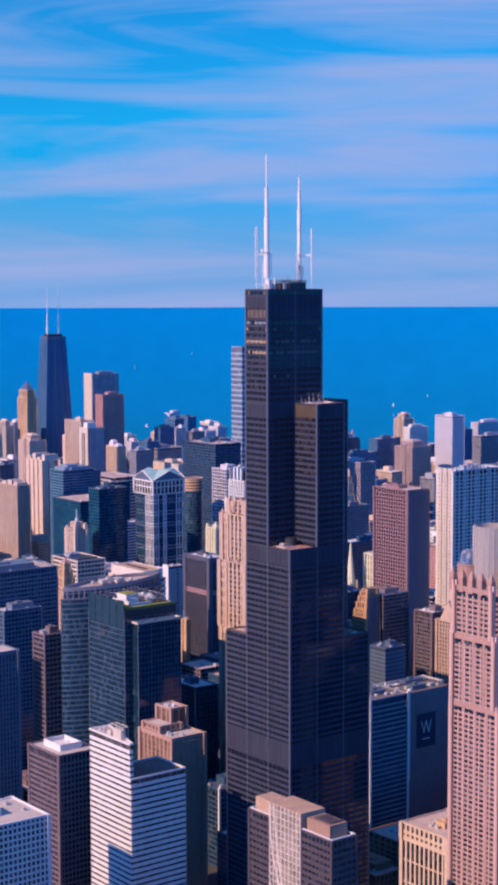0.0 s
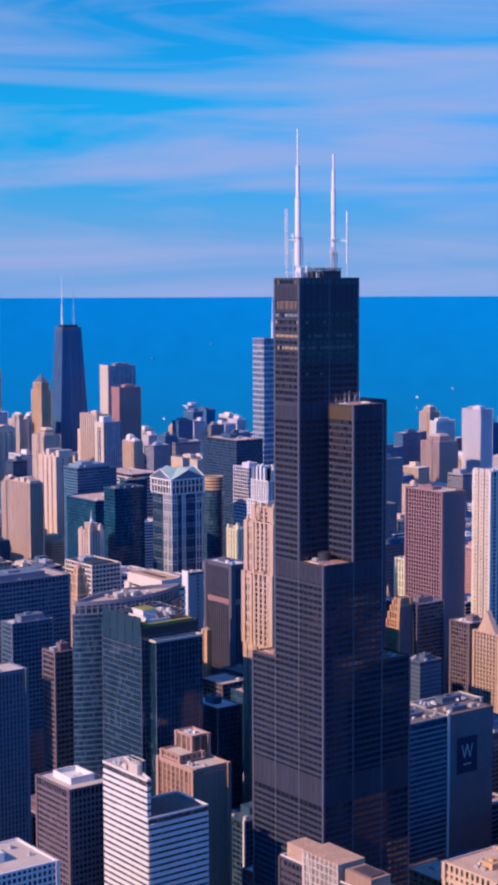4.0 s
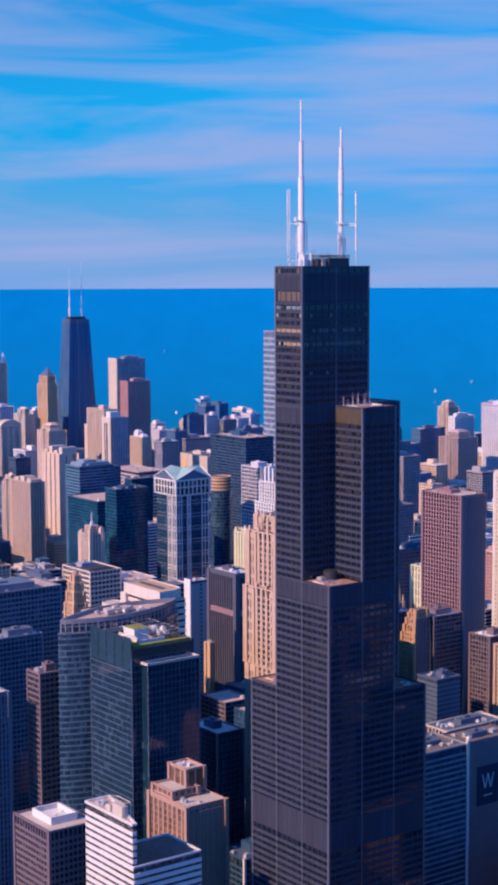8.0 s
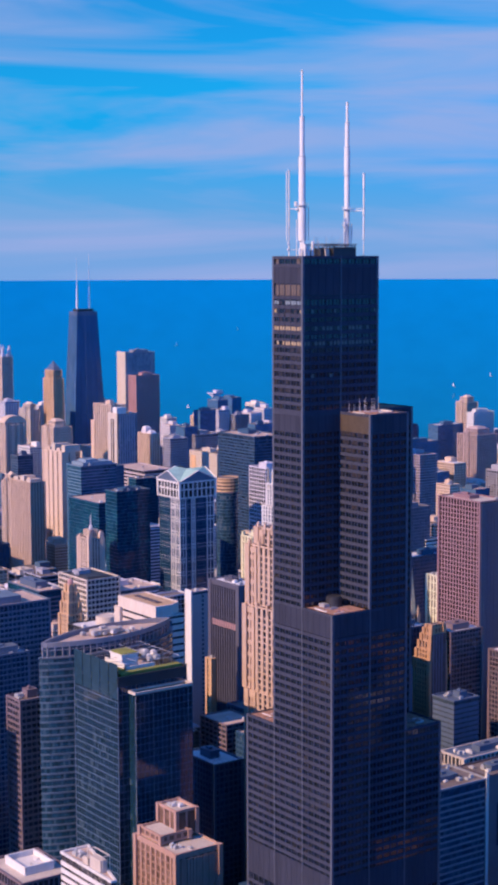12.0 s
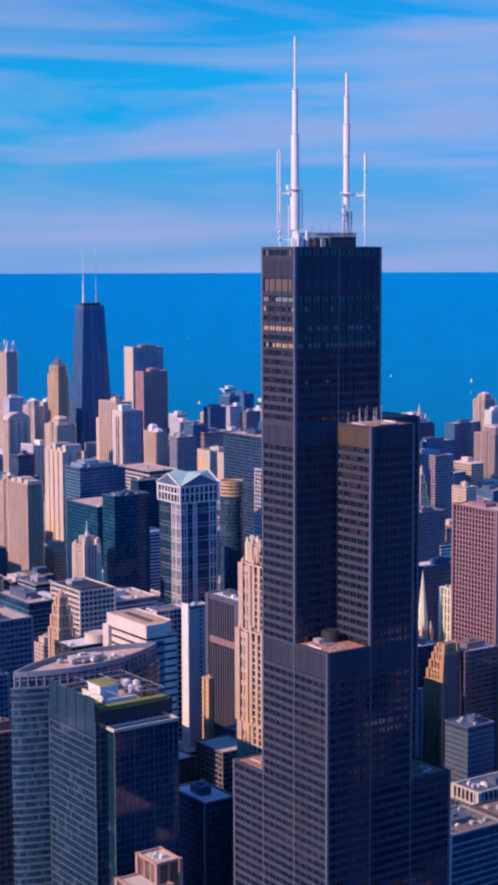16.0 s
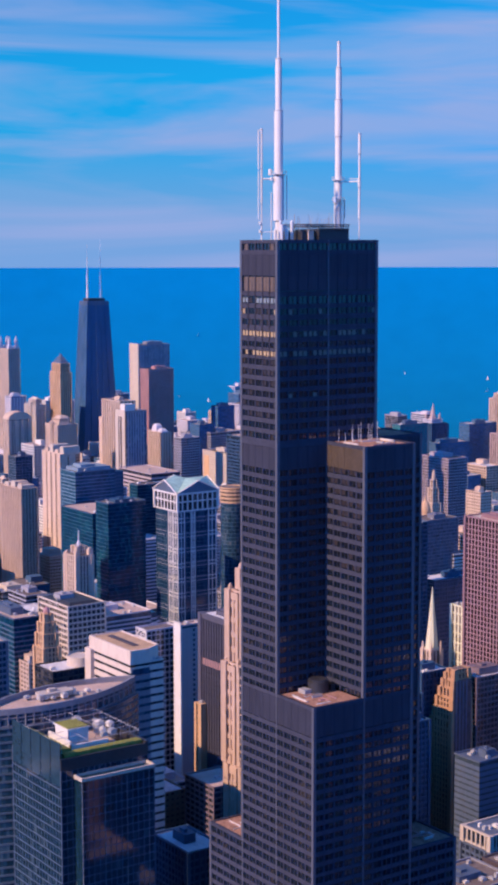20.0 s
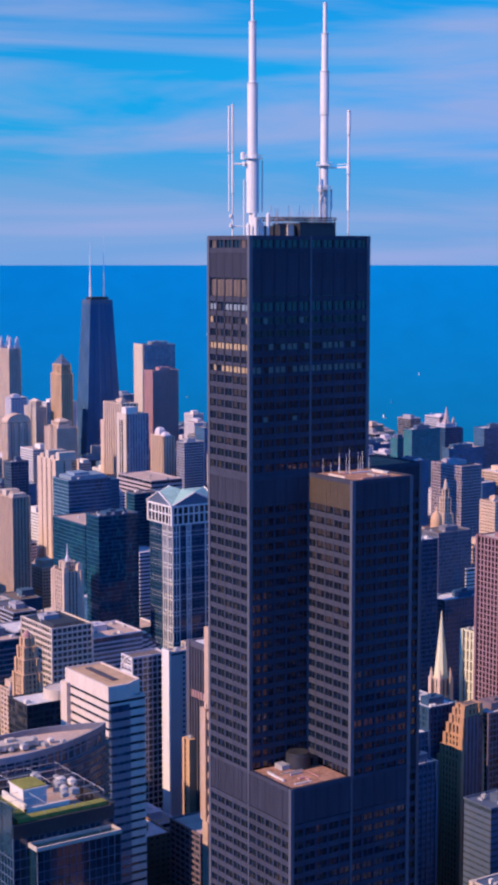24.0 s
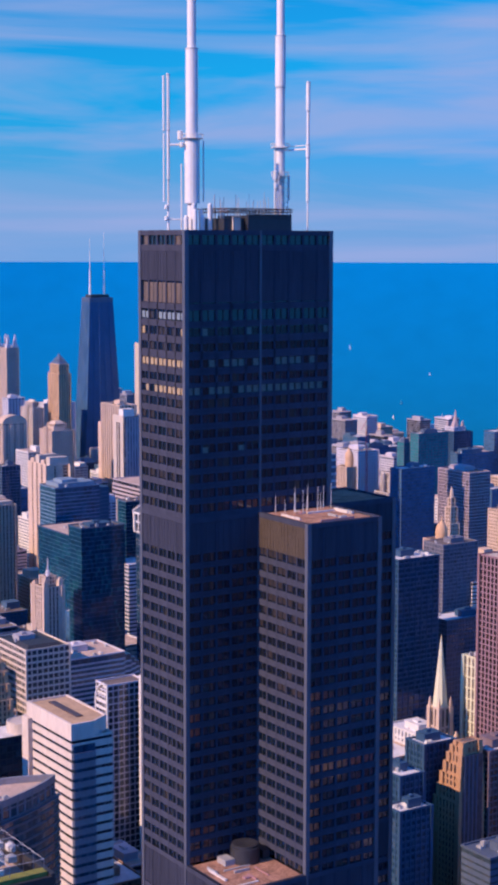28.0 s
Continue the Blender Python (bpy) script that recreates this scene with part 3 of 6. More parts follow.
# lower roofs: tank on the 66-storey step, whips on the 90-storey step
V, F = [], []
lathe([(4.0, 272.9), (4.0, 277.2), (3.6, 277.3), (3.6, 277.9), (3.2, 278.0), (0.4, 277.6)], 28, V, F, -19.0, -16.4)
mesh_ob("cooling_tank", V, F, M_DARK, tower, "round black cooling tank")
V, F = [], []
box(-14.6, -18.5, 272.9, -12.4, -12.2, 275.4, V, F)
mesh_ob("vent_housing", V, F, M_DARK, tower)
V, F = [], []
box(-26, -17.5, 272.9, -23, -13.4, 274.6, V, F)
mesh_ob("roof_hatch", V, F, M_UNIT, tower)
for x, y, h in ((-7.5, -13.5, 5.0), (-5.2, -14.6, 3.6), (-2.5, -15.2, 5.2), (-1.0, -13.4, 6.5), (1.0, -16.0, 4.0), (3.0, -13.6, 7.0), (6.0, -15.5, 4.8), (8.0, -14, 6.2), (-3.6, -17.0, 5.6), (-2.0, -18.5, 6.4), (4.4, -16.4, 6.6), (9.4, -15.6, 7.2)):
    V, F = [], []
    rod((0, 0, 0), (0, 0, h), 0.06, V, F, 6)
    rod((0, 0, 0), (0, 0, h * 0.4), 0.1, V, F, 6)
    mesh_ob("whip_aerial", V, F, M_MAST, tower, "", (x, y, 366.6))


# ---- antenna masts ----
def antenna(name, x, y, z, profile, label, rings=(), cans=()):
    t = thing(name, (x, y, z), label, "antenna")
    for i, (r, a, b) in enumerate(profile):
        V, F = [], []
        lathe([(r, a), (r, b - 0.25), (r * 0.86, b)], 16, V, F)
        ob = mesh_ob("mast_section", V, F, M_MAST, t)
        V, F = [], []
        lathe([(r * 1.05, b - 0.5), (r * 1.05, b - 0.15)], 16, V, F)
        mesh_ob("flange", V, F, M_UNIT, ob)
    for r, a in rings:
        V, F = [], []
        n = 14
        for k in range(n):
            c, d = k * math.tau / n, (k + 1) * math.tau / n
            for h in (0, 1.1):
                rod((r * math.cos(c), r * math.sin(c), a + h), (r * math.cos(d), r * math.sin(d), a + h), 0.07, V, F, 4)
            rod((r * math.cos(c), r * math.sin(c), a), (r * math.cos(c), r * math.sin(c), a + 1.1), 0.05, V, F, 4)
        lathe([(r, a - 0.12), (r, a)], 14, V, F)
        mesh_ob("platform", V, F, M_MAST, t, "white railed platform")
    for cx, cy, r, a, b in cans:
        V, F = [], []
        lathe([(r * 0.7, a), (r, a + 0.15), (r, b - 0.15), (r * 0.7, b)], 10, V, F, cx, cy)
        mesh_ob("dish_pod" if b - a < 3 else "side_pole", V, F, M_MAST, t)
    return t


west = antenna("antenna_mast", -23.1, 3.6, 441.55, [(1.25, 0, 7.6), (2.05, 7.6, 24.6), (1.65, 24.6, 48.2), (1.2, 48.2, 67.0), (0.5, 67.0, 88.6)], "tall white tubular broadcast antenna mast on the roof", [(3.0, 24.6)], [(-2.9, 1.2, 0.75, 24.2, 26.6), (-2.9, 0.4, 0.6, 22.2, 23.6), (2.7, -1.4, 0.22, 8, 24), (-2.8, 0.8, 0.2, 0, 18)])
east = antenna("antenna_mast", 7.9, 7.5, 441.55, [(1.25, 0, 16.0), (1.35, 16.0, 23.5), (1.3, 23.5, 40.0), (1.45, 40.0, 54.0), (1.1, 54.0, 66.0), (0.65, 66.0, 75.6)], "white tubular broadcast antenna mast beside the taller one", [(2.6, 23.4), (2.4, 15.6)], [(-2.2, -0.8, 0.8, 14.5, 17.0), (2.3, -1.0, 0.25, 9, 16), (-2.6, -1.6, 0.5, 12.0, 13.6), (-1.5, 0.3, 0.25, 2, 24)])
V, F = [], []
for k in range(9):
    rod((-1.6, -1.5, k * 1.7), (1.6, -1.5, k * 1.7 + 1.7), 0.12, V, F, 5)
    rod((1.6, -1.5, k * 1.7), (-1.6, -1.5, k * 1.7 + 1.7), 0.12, V, F, 5)
for sx in (-1.6, 1.6):
    rod((sx, -1.5, 0), (sx, -1.5, 15.5), 0.16, V, F, 5)
mesh_ob("lattice", V, F, M_MAST, east)
slimW = antenna("slim_antenna", -28.2, 7.4, 441.55, [(0.3, 0, 14.0), (0.45, 14.0, 27.0), (0.45, 27.0, 41.5)], "slim white twin-pole antenna braced to the mast", (), [(-1.2, 0.2, 0.24, 8.0, 26.0), (-1.2, 0.2, 0.3, 26.5, 41.0), (-0.8, -0.3, 0.5, 6.0, 7.2), (-0.8, -0.3, 0.5, 3.0, 4.2)])
V, F = [], []
rod((0, 0, 23.0), (4.4, -3.4, 23.0), 0.3, V, F)
rod((0, 0, 3.4), (4.4, -3.4, 3.4), 0.18, V, F)
mesh_ob("brace", V, F, M_MAST, slimW)
slimE = antenna("slim_antenna", 9.6, -3.4, 441.55, [(0.22, 0, 8.6), (0.45, 8.6, 20.5), (0.6, 20.5, 24.0), (0.42, 24.0, 33.0), (0.58, 33.0, 40.6)], "slim white pole antenna braced to the mast")
V, F = [], []
rod((0, 0, 22.6), (-1.7, 10.6, 22.6), 0.28, V, F)
rod((0, 0, 23.6), (-1.7, 10.6, 23.6), 0.12, V, F)
mesh_ob("brace", V, F, M_MAST, slimE)
rc = random.Random(3)
for k in range(6):
    V, F = [], []
    lathe([(0.45, 0), (0.6, 0.3), (0.6, 4.0 + k % 3 * 1.6), (0.3, 4.4 + k % 3 * 1.6)], 10, V, F)
    tagged(mesh_ob("aerial_drum", V, F, M_MAST, None, "", (-26.5 + k * 1.15, 1.0 - k % 2 * 2.6, 441.55)), "short white aerial drum on the black roof", "antenna", "aerial drums at the mast's foot")

# ---- towers round it ----
# tapered black tower with braced faces and twin masts, its steel coloured by distance haze
hx, hy = 1064.0, 2104.0
hk = thing("tapered_tower", (hx, hy, 0), "black tapered skyscraper in haze-blue colour with crossed braces and twin white masts", "skyscraper")
base, top = [(-40.4, -25.1), (40.4, -25.1), (40.4, 25.1), (-40.4, 25.1)], [(-21.5, -13.4), (21.5, -13.4), (21.5, 13.4), (-21.5, 13.4)]
V, F = [], []
prism(base, 0, 346, V, F, top)
mesh_ob("glazed_body", V, F, M_HAZED, hk)
V, F = [], []
for i in range(86):
    s = i / 86
    poly = [(a[0] + (b[0] - a[0]) * s, a[1] + (b[1] - a[1]) * s) for a, b in zip(base, top)]
    ring(poly, 0.3, 0.02, i * 4.02, i * 4.02 + 1.7, V, F)
tagged(mesh_ob("floor_relief", V, F, M_HAZED, hk), kind="stuff")
for side in range(4):
    a0, b0, a1, b1 = base[side], base[(side + 1) % 4], top[side], top[(side + 1) % 4]
    nrm = Vector((b0[1] - a0[1], a0[0] - b0[0])).normalized() * 0.5
    at = lambda u, s: Vector((a0[0] + (b0[0] - a0[0]) * u + ((a1[0] - a0[0]) * (1 - u) + (b1[0] - b0[0]) * u) * s + nrm.x, a0[1] + (b0[1] - a0[1]) * u + ((a1[1] - a0[1]) * (1 - u) + (b1[1] - b0[1]) * u) * s + nrm.y, 346 * s))
    for k in range(5):
        for u, v in ((0, 1), (1, 0)):
            V, F = [], []
            rod(at(u, k / 5.2), at(v, (k + 1) / 5.2), 0.35, V, F, 4)
            mesh_ob("brace", V, F, M_HAZED, hk)
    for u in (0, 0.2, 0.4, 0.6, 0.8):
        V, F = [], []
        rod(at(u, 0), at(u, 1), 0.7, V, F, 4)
        mesh_ob("column", V, F, M_HAZED, hk)
V, F = [], []
box(-22.3, -14.2, 339, 22.3, 14.2, 346.6, V, F)
mesh_ob("crown_band", V, F, M_STEEL, hk, "paler louvred crown band")
V, F = [], []
box(-17, -10, 346.5, 17, 10, 351.5, V, F)
mesh_ob("plant_room", V, F, M_DARK, hk)
for sx in (-13.5, 13.5):
    V, F = [], []
    lathe([(2.0, 351), (2.0, 368), (1.3, 368.5), (1.3, 392), (0.7, 392.5), (0.6, 425), (0.3, 425.5), (0.25, 448 if sx < 0 else 457)], 10, V, F, sx, 0)
    mesh_ob("mast", V, F, M_MAST, hk, "white mast")

t = block("tower_block", "pale marble tower with shade put into its blue-grey sides", 1119, 2041, 268, 65, 29, M_SILVER, G_PALE, band=1.4, bay=3.4, pw=1.6, split=False, kit=4, house=0.5)
# sunlit west painted paler, shaded south painted blue-grey
V, F = [], []
box(-1.2, -1.0, 0, 0.8, 29.8, 269.5, V, F)
mesh_ob("end_wall", V, F, M_BEIGE, t, "paler sheet over the sunlit western end")
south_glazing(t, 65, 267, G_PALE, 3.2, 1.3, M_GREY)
t = block("tower_block", "reddish granite tower with close upright ribs", 1059, 1905, 234, 49, 27, M_RUST, G_SHOP, band=1.2, bay=2.7, pw=1.5, split=False, kit=3)
# slim tan tower with a pyramid lantern
t = thing("tower_block", (914, 1953, 0), "slim golden stone tower with a domed grey cap", "building")
tier(t, rect(0, 0, 20, 37), 0, 232, M_GOLDEN, G_DARK, band=0.5, bay=4.2, pw=2.4, pout=0.7, split=False)
tier(t, rect(2, 3, 16, 31), 232, 247, M_GOLDEN, G_DARK, band=0.5, bay=4.2, pw=2.2, split=False)
V, F = [], []
prism(rect(2, 3, 16, 31), 246, 252, V, F, rect(4.5, 8, 11, 21))
prism(rect(4.5, 8, 11, 21), 253, 258, V, F, rect(8, 14, 4, 9))
prism(rect(8, 14, 4, 9), 258, 263, V, F, rect(9.5, 18, 1, 1))
mesh_ob("cap_roof", V, F, M_STEEL, t, "dark grey peaked cap")
# lilac tower with four lanterns
t = thing("tower_block", (941, 2206, 0), "pale limestone tower with four corner lanterns", "building")
tier(t, rect(0, 0, 22, 46), 0, 259, M_CREAM, G_PALE, band=0.7, bay=3.8, pw=2.0, pout=0.7, split=False)
for sx in (0.5, 13.5):
    for sy in (0.5, 37):
        V, F = [], []
        box(sx, sy, 257, sx + 8, sy + 8, 264, V, F)
        box(sx + 1.6, sy + 1.6, 264, sx + 6.4, sy + 6.4, 272, V, F)
        prism(rect(sx + 1.6, sy + 1.6, 4.8, 4.8), 272, 281, V, F, rect(sx + 3.7, sy + 3.7, 0.6, 0.6))
        mesh_ob("lantern", V, F, M_LILAC, t)
t = block("tower_block", "cream concrete apartment tower with ribbed bays", 917, 1757, 198, 25, 56, M_CREAM, G_DARK, band=0.8, bay=7.0, pw=3.6, pout=1.6, split=False, kit=3, house=0.3)
V, F = [], []
box(-2.5, 56, 0, 22, 66, 168, V, F)
mesh_ob("lower_wing", V, F, M_CREAM, t)
t = block("tower_block", "white ribbed slab with pale blue glass and a roof room", 861, 1646, 194, 37, 28, M_SILVER, G_PALE, band=0.8, bay=3.2, pw=1.2, pout=0.8, split=False, kit=3, house=0)
V, F = [], []
box(-1.0, -0.8, 0, 1.2, 28.5, 195, V, F)
mesh_ob("end_wall", V, F, M_BEIGE, t, "white end wall")
V, F = [], []
box(-1.4, 9, 60, -0.98, 12.5, 185, V, F)
box(-1.4, 16, 60, -0.98, 18.5, 185, V, F)
mesh_ob("window_strip", V, F, G_DARK, t, "dark window strip in the end wall")
# the white ribs' shaded side, coloured pale blue and grey
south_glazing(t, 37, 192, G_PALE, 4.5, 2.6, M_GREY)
V, F = [], []
box(1, 3, 192.8, 19, 16, 204, V, F)
mesh_ob("plant_room", V, F, M_WHITE, t, "white plant room")
t = block("tower_block", "cream stone tower with rounded gables", 942, 1669, 154, 14, 42, M_CREAM, G_SHOP, band=0.8, bay=5.2, pw=2.6, pout=1.0, split=False, kit=2, house=0)
for y0, z0 in ((4, 152), (20, 158)):
    V, F = [], []
    prism([(1, y0), (13, y0), (13, y0 + 16), (1, y0 + 16)], 152, z0 + 4, V, F, [(2, y0 + 2), (12, y0 + 2), (12, y0 + 14), (2, y0 + 14)])
    prism([(2, y0 + 2), (12, y0 + 2), (12, y0 + 14), (2, y0 + 14)], z0 + 4, z0 + 7, V, F, [(4, y0 + 5), (10, y0 + 5), (10, y0 + 11), (4, y0 + 11)])
    mesh_ob("gable", V, F, M_LILAC, t)
t = block("tower_block", "tan concrete tower with close upright ribs", 461, 1196, 163, 20, 53, mat("pinkish_concrete", (0.50, 0.365, 0.285), 0.8, 0, 0.2, 2, 20, streak=3), G_SHOP, band=0.7, bay=4.4, pw=2.3, pout=0.9, split=False, kit=4, house=0.5)
for k in range(3):
    V, F = [], []
    box(1.5, 3 + k * 17, 161.5, 18, 14 + k * 17, 166 + k % 2 * 2.5, V, F)
    mesh_ob("roof_frame", V, F, M_BEIGE, t)
t = block("tower_block", "cream slab tower with a framed roof storey", 604, 1362, 176, 25, 53, M_CREAM, G_SHOP, band=0.9, bay=13.2, pw=9.0, pout=0.8, split=False, kit=3, house=0)
for k in range(4):
    V, F = [], []
    box(0, k * 14.2, 174, 24, k * 14.2 + 9.5, 185 - k % 2 * 5, V, F)
    mesh_ob("roof_frame", V, F, M_CREAM if k % 2 else M_BEIGE, t, "cream framed roof storey")
t = block("tower_block", "blue banded glass office block with a pale roof room", 487, 1113, 190, 51, 36, mat("pale_blue_panel", (0.12, 0.21, 0.30), 0.5, 0, 0.2, 2, 14), glass("mid_blue_glass", (0.022, 0.075, 0.13), 3.0, 3.9, 0.12, (0.07, 0.13, 0.19), 0.12, 0.03, 0.4), band=1.0, bay=0, proud=0.5, split=False, kit=4, house=0)
V, F = [], []
box(6, 5, 188.8, 48, 33, 193.0, V, F)
box(12, 9, 193.0, 30, 28, 196.0, V, F)
mesh_ob("plant_room", V, F, mat("blue_grey_roof_steel", (0.20, 0.27, 0.34), 0.6, 0.1, 0.25, 2, 8), t, "blue-grey plant room")
V, F = [], []
box(51.5, 3, 0, 64, 30, 186, V, F)
mesh_ob("side_wing", V, F, M_NAVY, t)
V, F = [], []
for k in range(46):
    box(51.5, 2.6, k * 4, 64, 3, k * 4 + 1.2, V, F)
mesh_ob("wing_bands", V, F, M_STEEL, t)
t = block("tower_block", "dark teal glass tower with a flat roof", 384, 857, 196, 42, 24, M_NAVY, G_TEAL, band=0.4, bay=0, proud=0.08, kit=7, house=0.5, house_h=2.5, split=False)
block("tower_block", "teal glass block with a tan roof", 456, 1018, 158, 60, 72, M_NAVY, G_TEAL, roof=M_GRAVEL, band=0.4, bay=0, proud=0.08, kit=3, house=0, split=False)
t = block("tower_block", "pinkish banded office block with a tan roof", 742, 1372, 138, 46, 88, mat("mauve_panel", (0.40, 0.34, 0.36), 0.7, 0, 0.18, 2, 18), G_DARK, roof=M_GRAVEL, fh=5.2, band=2.8, bay=0, proud=0.5, split=False, kit=4, house=0)
# small setback tower with a spire
t = thing("setback_tower", (345, 850, 0), "cream stone setback tower with notched corners and a spire", "building")
tier(t, rect(0, 0, 17, 22), 0, 150, M_CREAM, G_DARK, band=0.7, bay=3.4, pw=1.9, pout=0.35, parapet=0.8)
for a, b, h in ((-0.7, -0.7, 154), (13.2, -0.7, 155), (-0.7, 18.2, 151), (13.2, 18.2, 153)):
    V, F = [], []
    box(a, b, 0, a + 4.5, b + 4.5, h, V, F)
    box(a + 1, b + 1, h, a + 3.5, b + 3.5, h + 1.6, V, F)
    mesh_ob("corner_shaft", V, F, M_CREAM, t)
tier(t, rect(4.5, 6, 8.5, 10), 150, 158, M_CREAM, G_SHOP, band=1.3, bay=2.6, pw=1.2, parapet=0.8)
V, F = [], []
lathe([(2.2, 157), (1.8, 161), (0.7, 163), (0.25, 173)], 8, V, F, 8.7, 11)
mesh_ob("spire", V, F, M_LILAC, t)
# white grid tower with a green pediment roof
t = thing("pediment_tower", (437, 815, 0), "white granite grid tower with green copper gables", "building")
tier(t, rect(0, 0, 44, 40), 0, 188, M_NAVY, glass("clear_blue_glass", (0.009, 0.034, 0.075), 5.0, 14.6, 0.1, (0.03, 0.07, 0.12), 0.1, 0.02, 0.4, 0.8, 1.15), fh=3.65, band=0.5, bay=5.0, pw=0.3, pout=0.15, proud=0.12)
# white framed bays: two by the corner on the west, three on the south
for axis, spans in (("w", ((0.0, 8.0), (9.4, 17.0))), ("s", ((0.0, 7.6), (14.5, 19.5), (34.5, 44.0)))):
    for a, b in spans:
        posts = (a, (a + b) / 2 - 0.4, b - 0.9)
        for k, q in enumerate(posts):
            w = 0.8 if k != 1 else 0.5
            V, F = [], []
            if axis == "w":
                box(-0.42, q, 0, 0.1, q + w + 0.25, 189, V, F)
            else:
                box(q, -0.42, 0, q + w + 0.2, 0.1, 189, V, F)
            mesh_ob("white_pier", V, F, M_WHITE, t)
        for k in range(13):
            for dz in (0, 3.65):
                V, F = [], []
                z = k * 14.6 + 2 + dz
                if axis == "w":
                    box(-0.38, a + 0.1, z, 0.1, b - 0.1, z + 0.95, V, F)
                else:
                    box(a + 0.1, -0.38, z, b - 0.1, 0.1, z + 0.95, V, F)
                mesh_ob("string_course", V, F, M_WHITE, t)
for k in range(13):
    for dz in (0.2, 3.9):
        V, F = [], []
        box(0.3, -0.3, k * 14.6 + 2 + dz, 43.8, 0.05, k * 14.6 + 2.55 + dz, V, F)
        box(-0.26, 17.0, k * 14.6 + 2 + dz, 0.05, 39.8, k * 14.6 + 2.35 + dz, V, F)
        mesh_ob("string_course", V, F, M_GREY, t)
tier(t, rect(-0.9, -0.9, 45.8, 41.8), 188, 206, M_WHITE, G_DARK, fh=9, band=1.3, bay=5.6, pw=1.5, pout=0.25, proud=0.2, parapet=0.8)
V, F = [], []
ring(rect(-0.9, -0.9, 45.8, 41.8), 1.4, 0.2, 204.6, 206.4, V, F)
mesh_ob("cornice", V, F, M_WHITE, t)
V, F = [], []
x0, x1, y0, y1, z0, zr = -1.8, 45.8, -1.8, 41.8, 206.4, 217.5
xm, ym = 22.0, 20.0
V += [(x0, y0, z0), (x1, y0, z0), (x1, y1, z0), (x0, y1, z0), (xm, y0, zr), (x1, ym, zr), (xm, y1, zr), (x0, ym, zr), (xm, ym, zr)]
F += [(0, 4, 8, 7), (4, 1, 5, 8), (8, 5, 2, 6), (7, 8, 6, 3), (3, 2, 1, 0)]
mesh_ob("gable_roof", V, F, M_COPPER, t, "green copper cross-gable roof")
# dark infill stands for the shade inside an open gable
for a, b, c in (((x0, y0), (x1, y0), (xm, y0)), ((x0, y1), (x0, y0), (x0, ym)), ((x1, y0), (x1, y1), (x1, ym)), ((x1, y1), (x0, y1), (xm, y1))):
    V, F = [], []
    nrm = Vector((b[1] - a[1], a[0] - b[0])).normalized() * 0.5
    V += [(a[0], a[1], z0), (b[0], b[1], z0), (c[0], c[1], zr - 0.1), (a[0] + nrm.x, a[1] + nrm.y, z0), (b[0] + nrm.x, b[1] + nrm.y, z0), (c[0] + nrm.x, c[1] + nrm.y, zr - 0.1)]
    F += [(3, 4, 5), (2, 1, 0), (0, 1, 4, 3), (1, 2, 5, 4), (2, 0, 3, 5)]
    mesh_ob("pediment", V, F, M_STEEL, t)
    V, F = [], []
    rod((a[0] + nrm.x * 2, a[1] + nrm.y * 2, z0 + 0.4), (c[0] + nrm.x * 2, c[1] + nrm.y * 2, zr), 0.75, V, F, 4)
    rod((b[0] + nrm.x * 2, b[1] + nrm.y * 2, z0 + 0.4), (c[0] + nrm.x * 2, c[1] + nrm.y * 2, zr), 0.75, V, F, 4)
    mesh_ob("raking_cornice", V, F, M_WHITE, t)
t = block("tower_block", "pinkish stone block with blank walls", 982, 1535, 130, 40, 80, M_BEIGE, G_SHOP, band=3.6, bay=0, split=False, kit=6, house=0.3)
V, F = [], []
box(-0.9, 62, 40, -0.3, 76, 122, V, F)
mesh_ob("wall_panel", V, F, M_GOLDEN, t, "tan panel on the blank wall")
block("tower_block", "wide dark steel and glass slab", 665, 994, 225, 45, 78, M_NAVY, G_DARK, band=1.6, bay=3.0, pw=0.5, split=False, kit=10, house=0.3, roof=M_GRAVEL)
block("tower_block", "pale gridded office tower", 554, 819, 212, 30, 31, M_LILAC, G_DARK, fh=4.4, band=0.9, bay=4.4, pw=0.9, pout=0.2, proud=0.15, split=False, kit=3)
# round glass tower with a tan banded crown
t = thing("round_tower", (546, 883, 0), "round dark blue glass tower with a tan banded crown", "building")
disc = [(12.5 * math.cos(k * math.tau / 20), 12.5 * math.sin(k * math.tau / 20)) for k in range(20)]
tier(t, disc, 0, 180, M_NAVY, G_BLUE, band=0.6, bay=0, proud=0.12, split=False)
tier(t, grown(disc, 0.3), 180, 196, M_GOLDEN, G_SHOP, band=2.0, bay=0, proud=0.4, split=False, roof=M_TAR)
# far tower with a crown of white fins
t = thing("fin_tower", (440, 632, 0), "white stone tower crowned with upright fins", "building")
tier(t, rect(-3, -3, 36, 36), 0, 200, M_WHITE, G_BLUE, band=1.0, bay=4.5, pw=1.8, split=False)
tier(t, rect(0, 0, 30, 30), 200, 222, M_WHITE, G_BLUE, band=0.8, bay=4.2, pw=1.8, split=False)
for k in range(5):
    for sx, sy in ((k * 6.6, 0), (k * 6.6, 27), (0, k * 6.6), (27, k * 6.6)):
        V, F = [], []
        box(sx, sy, 215, sx + 2.6, sy + 2.6, 236 + (2 if k == 2 else 0), V, F)
        mesh_ob("fin", V, F, M_WHITE, t)
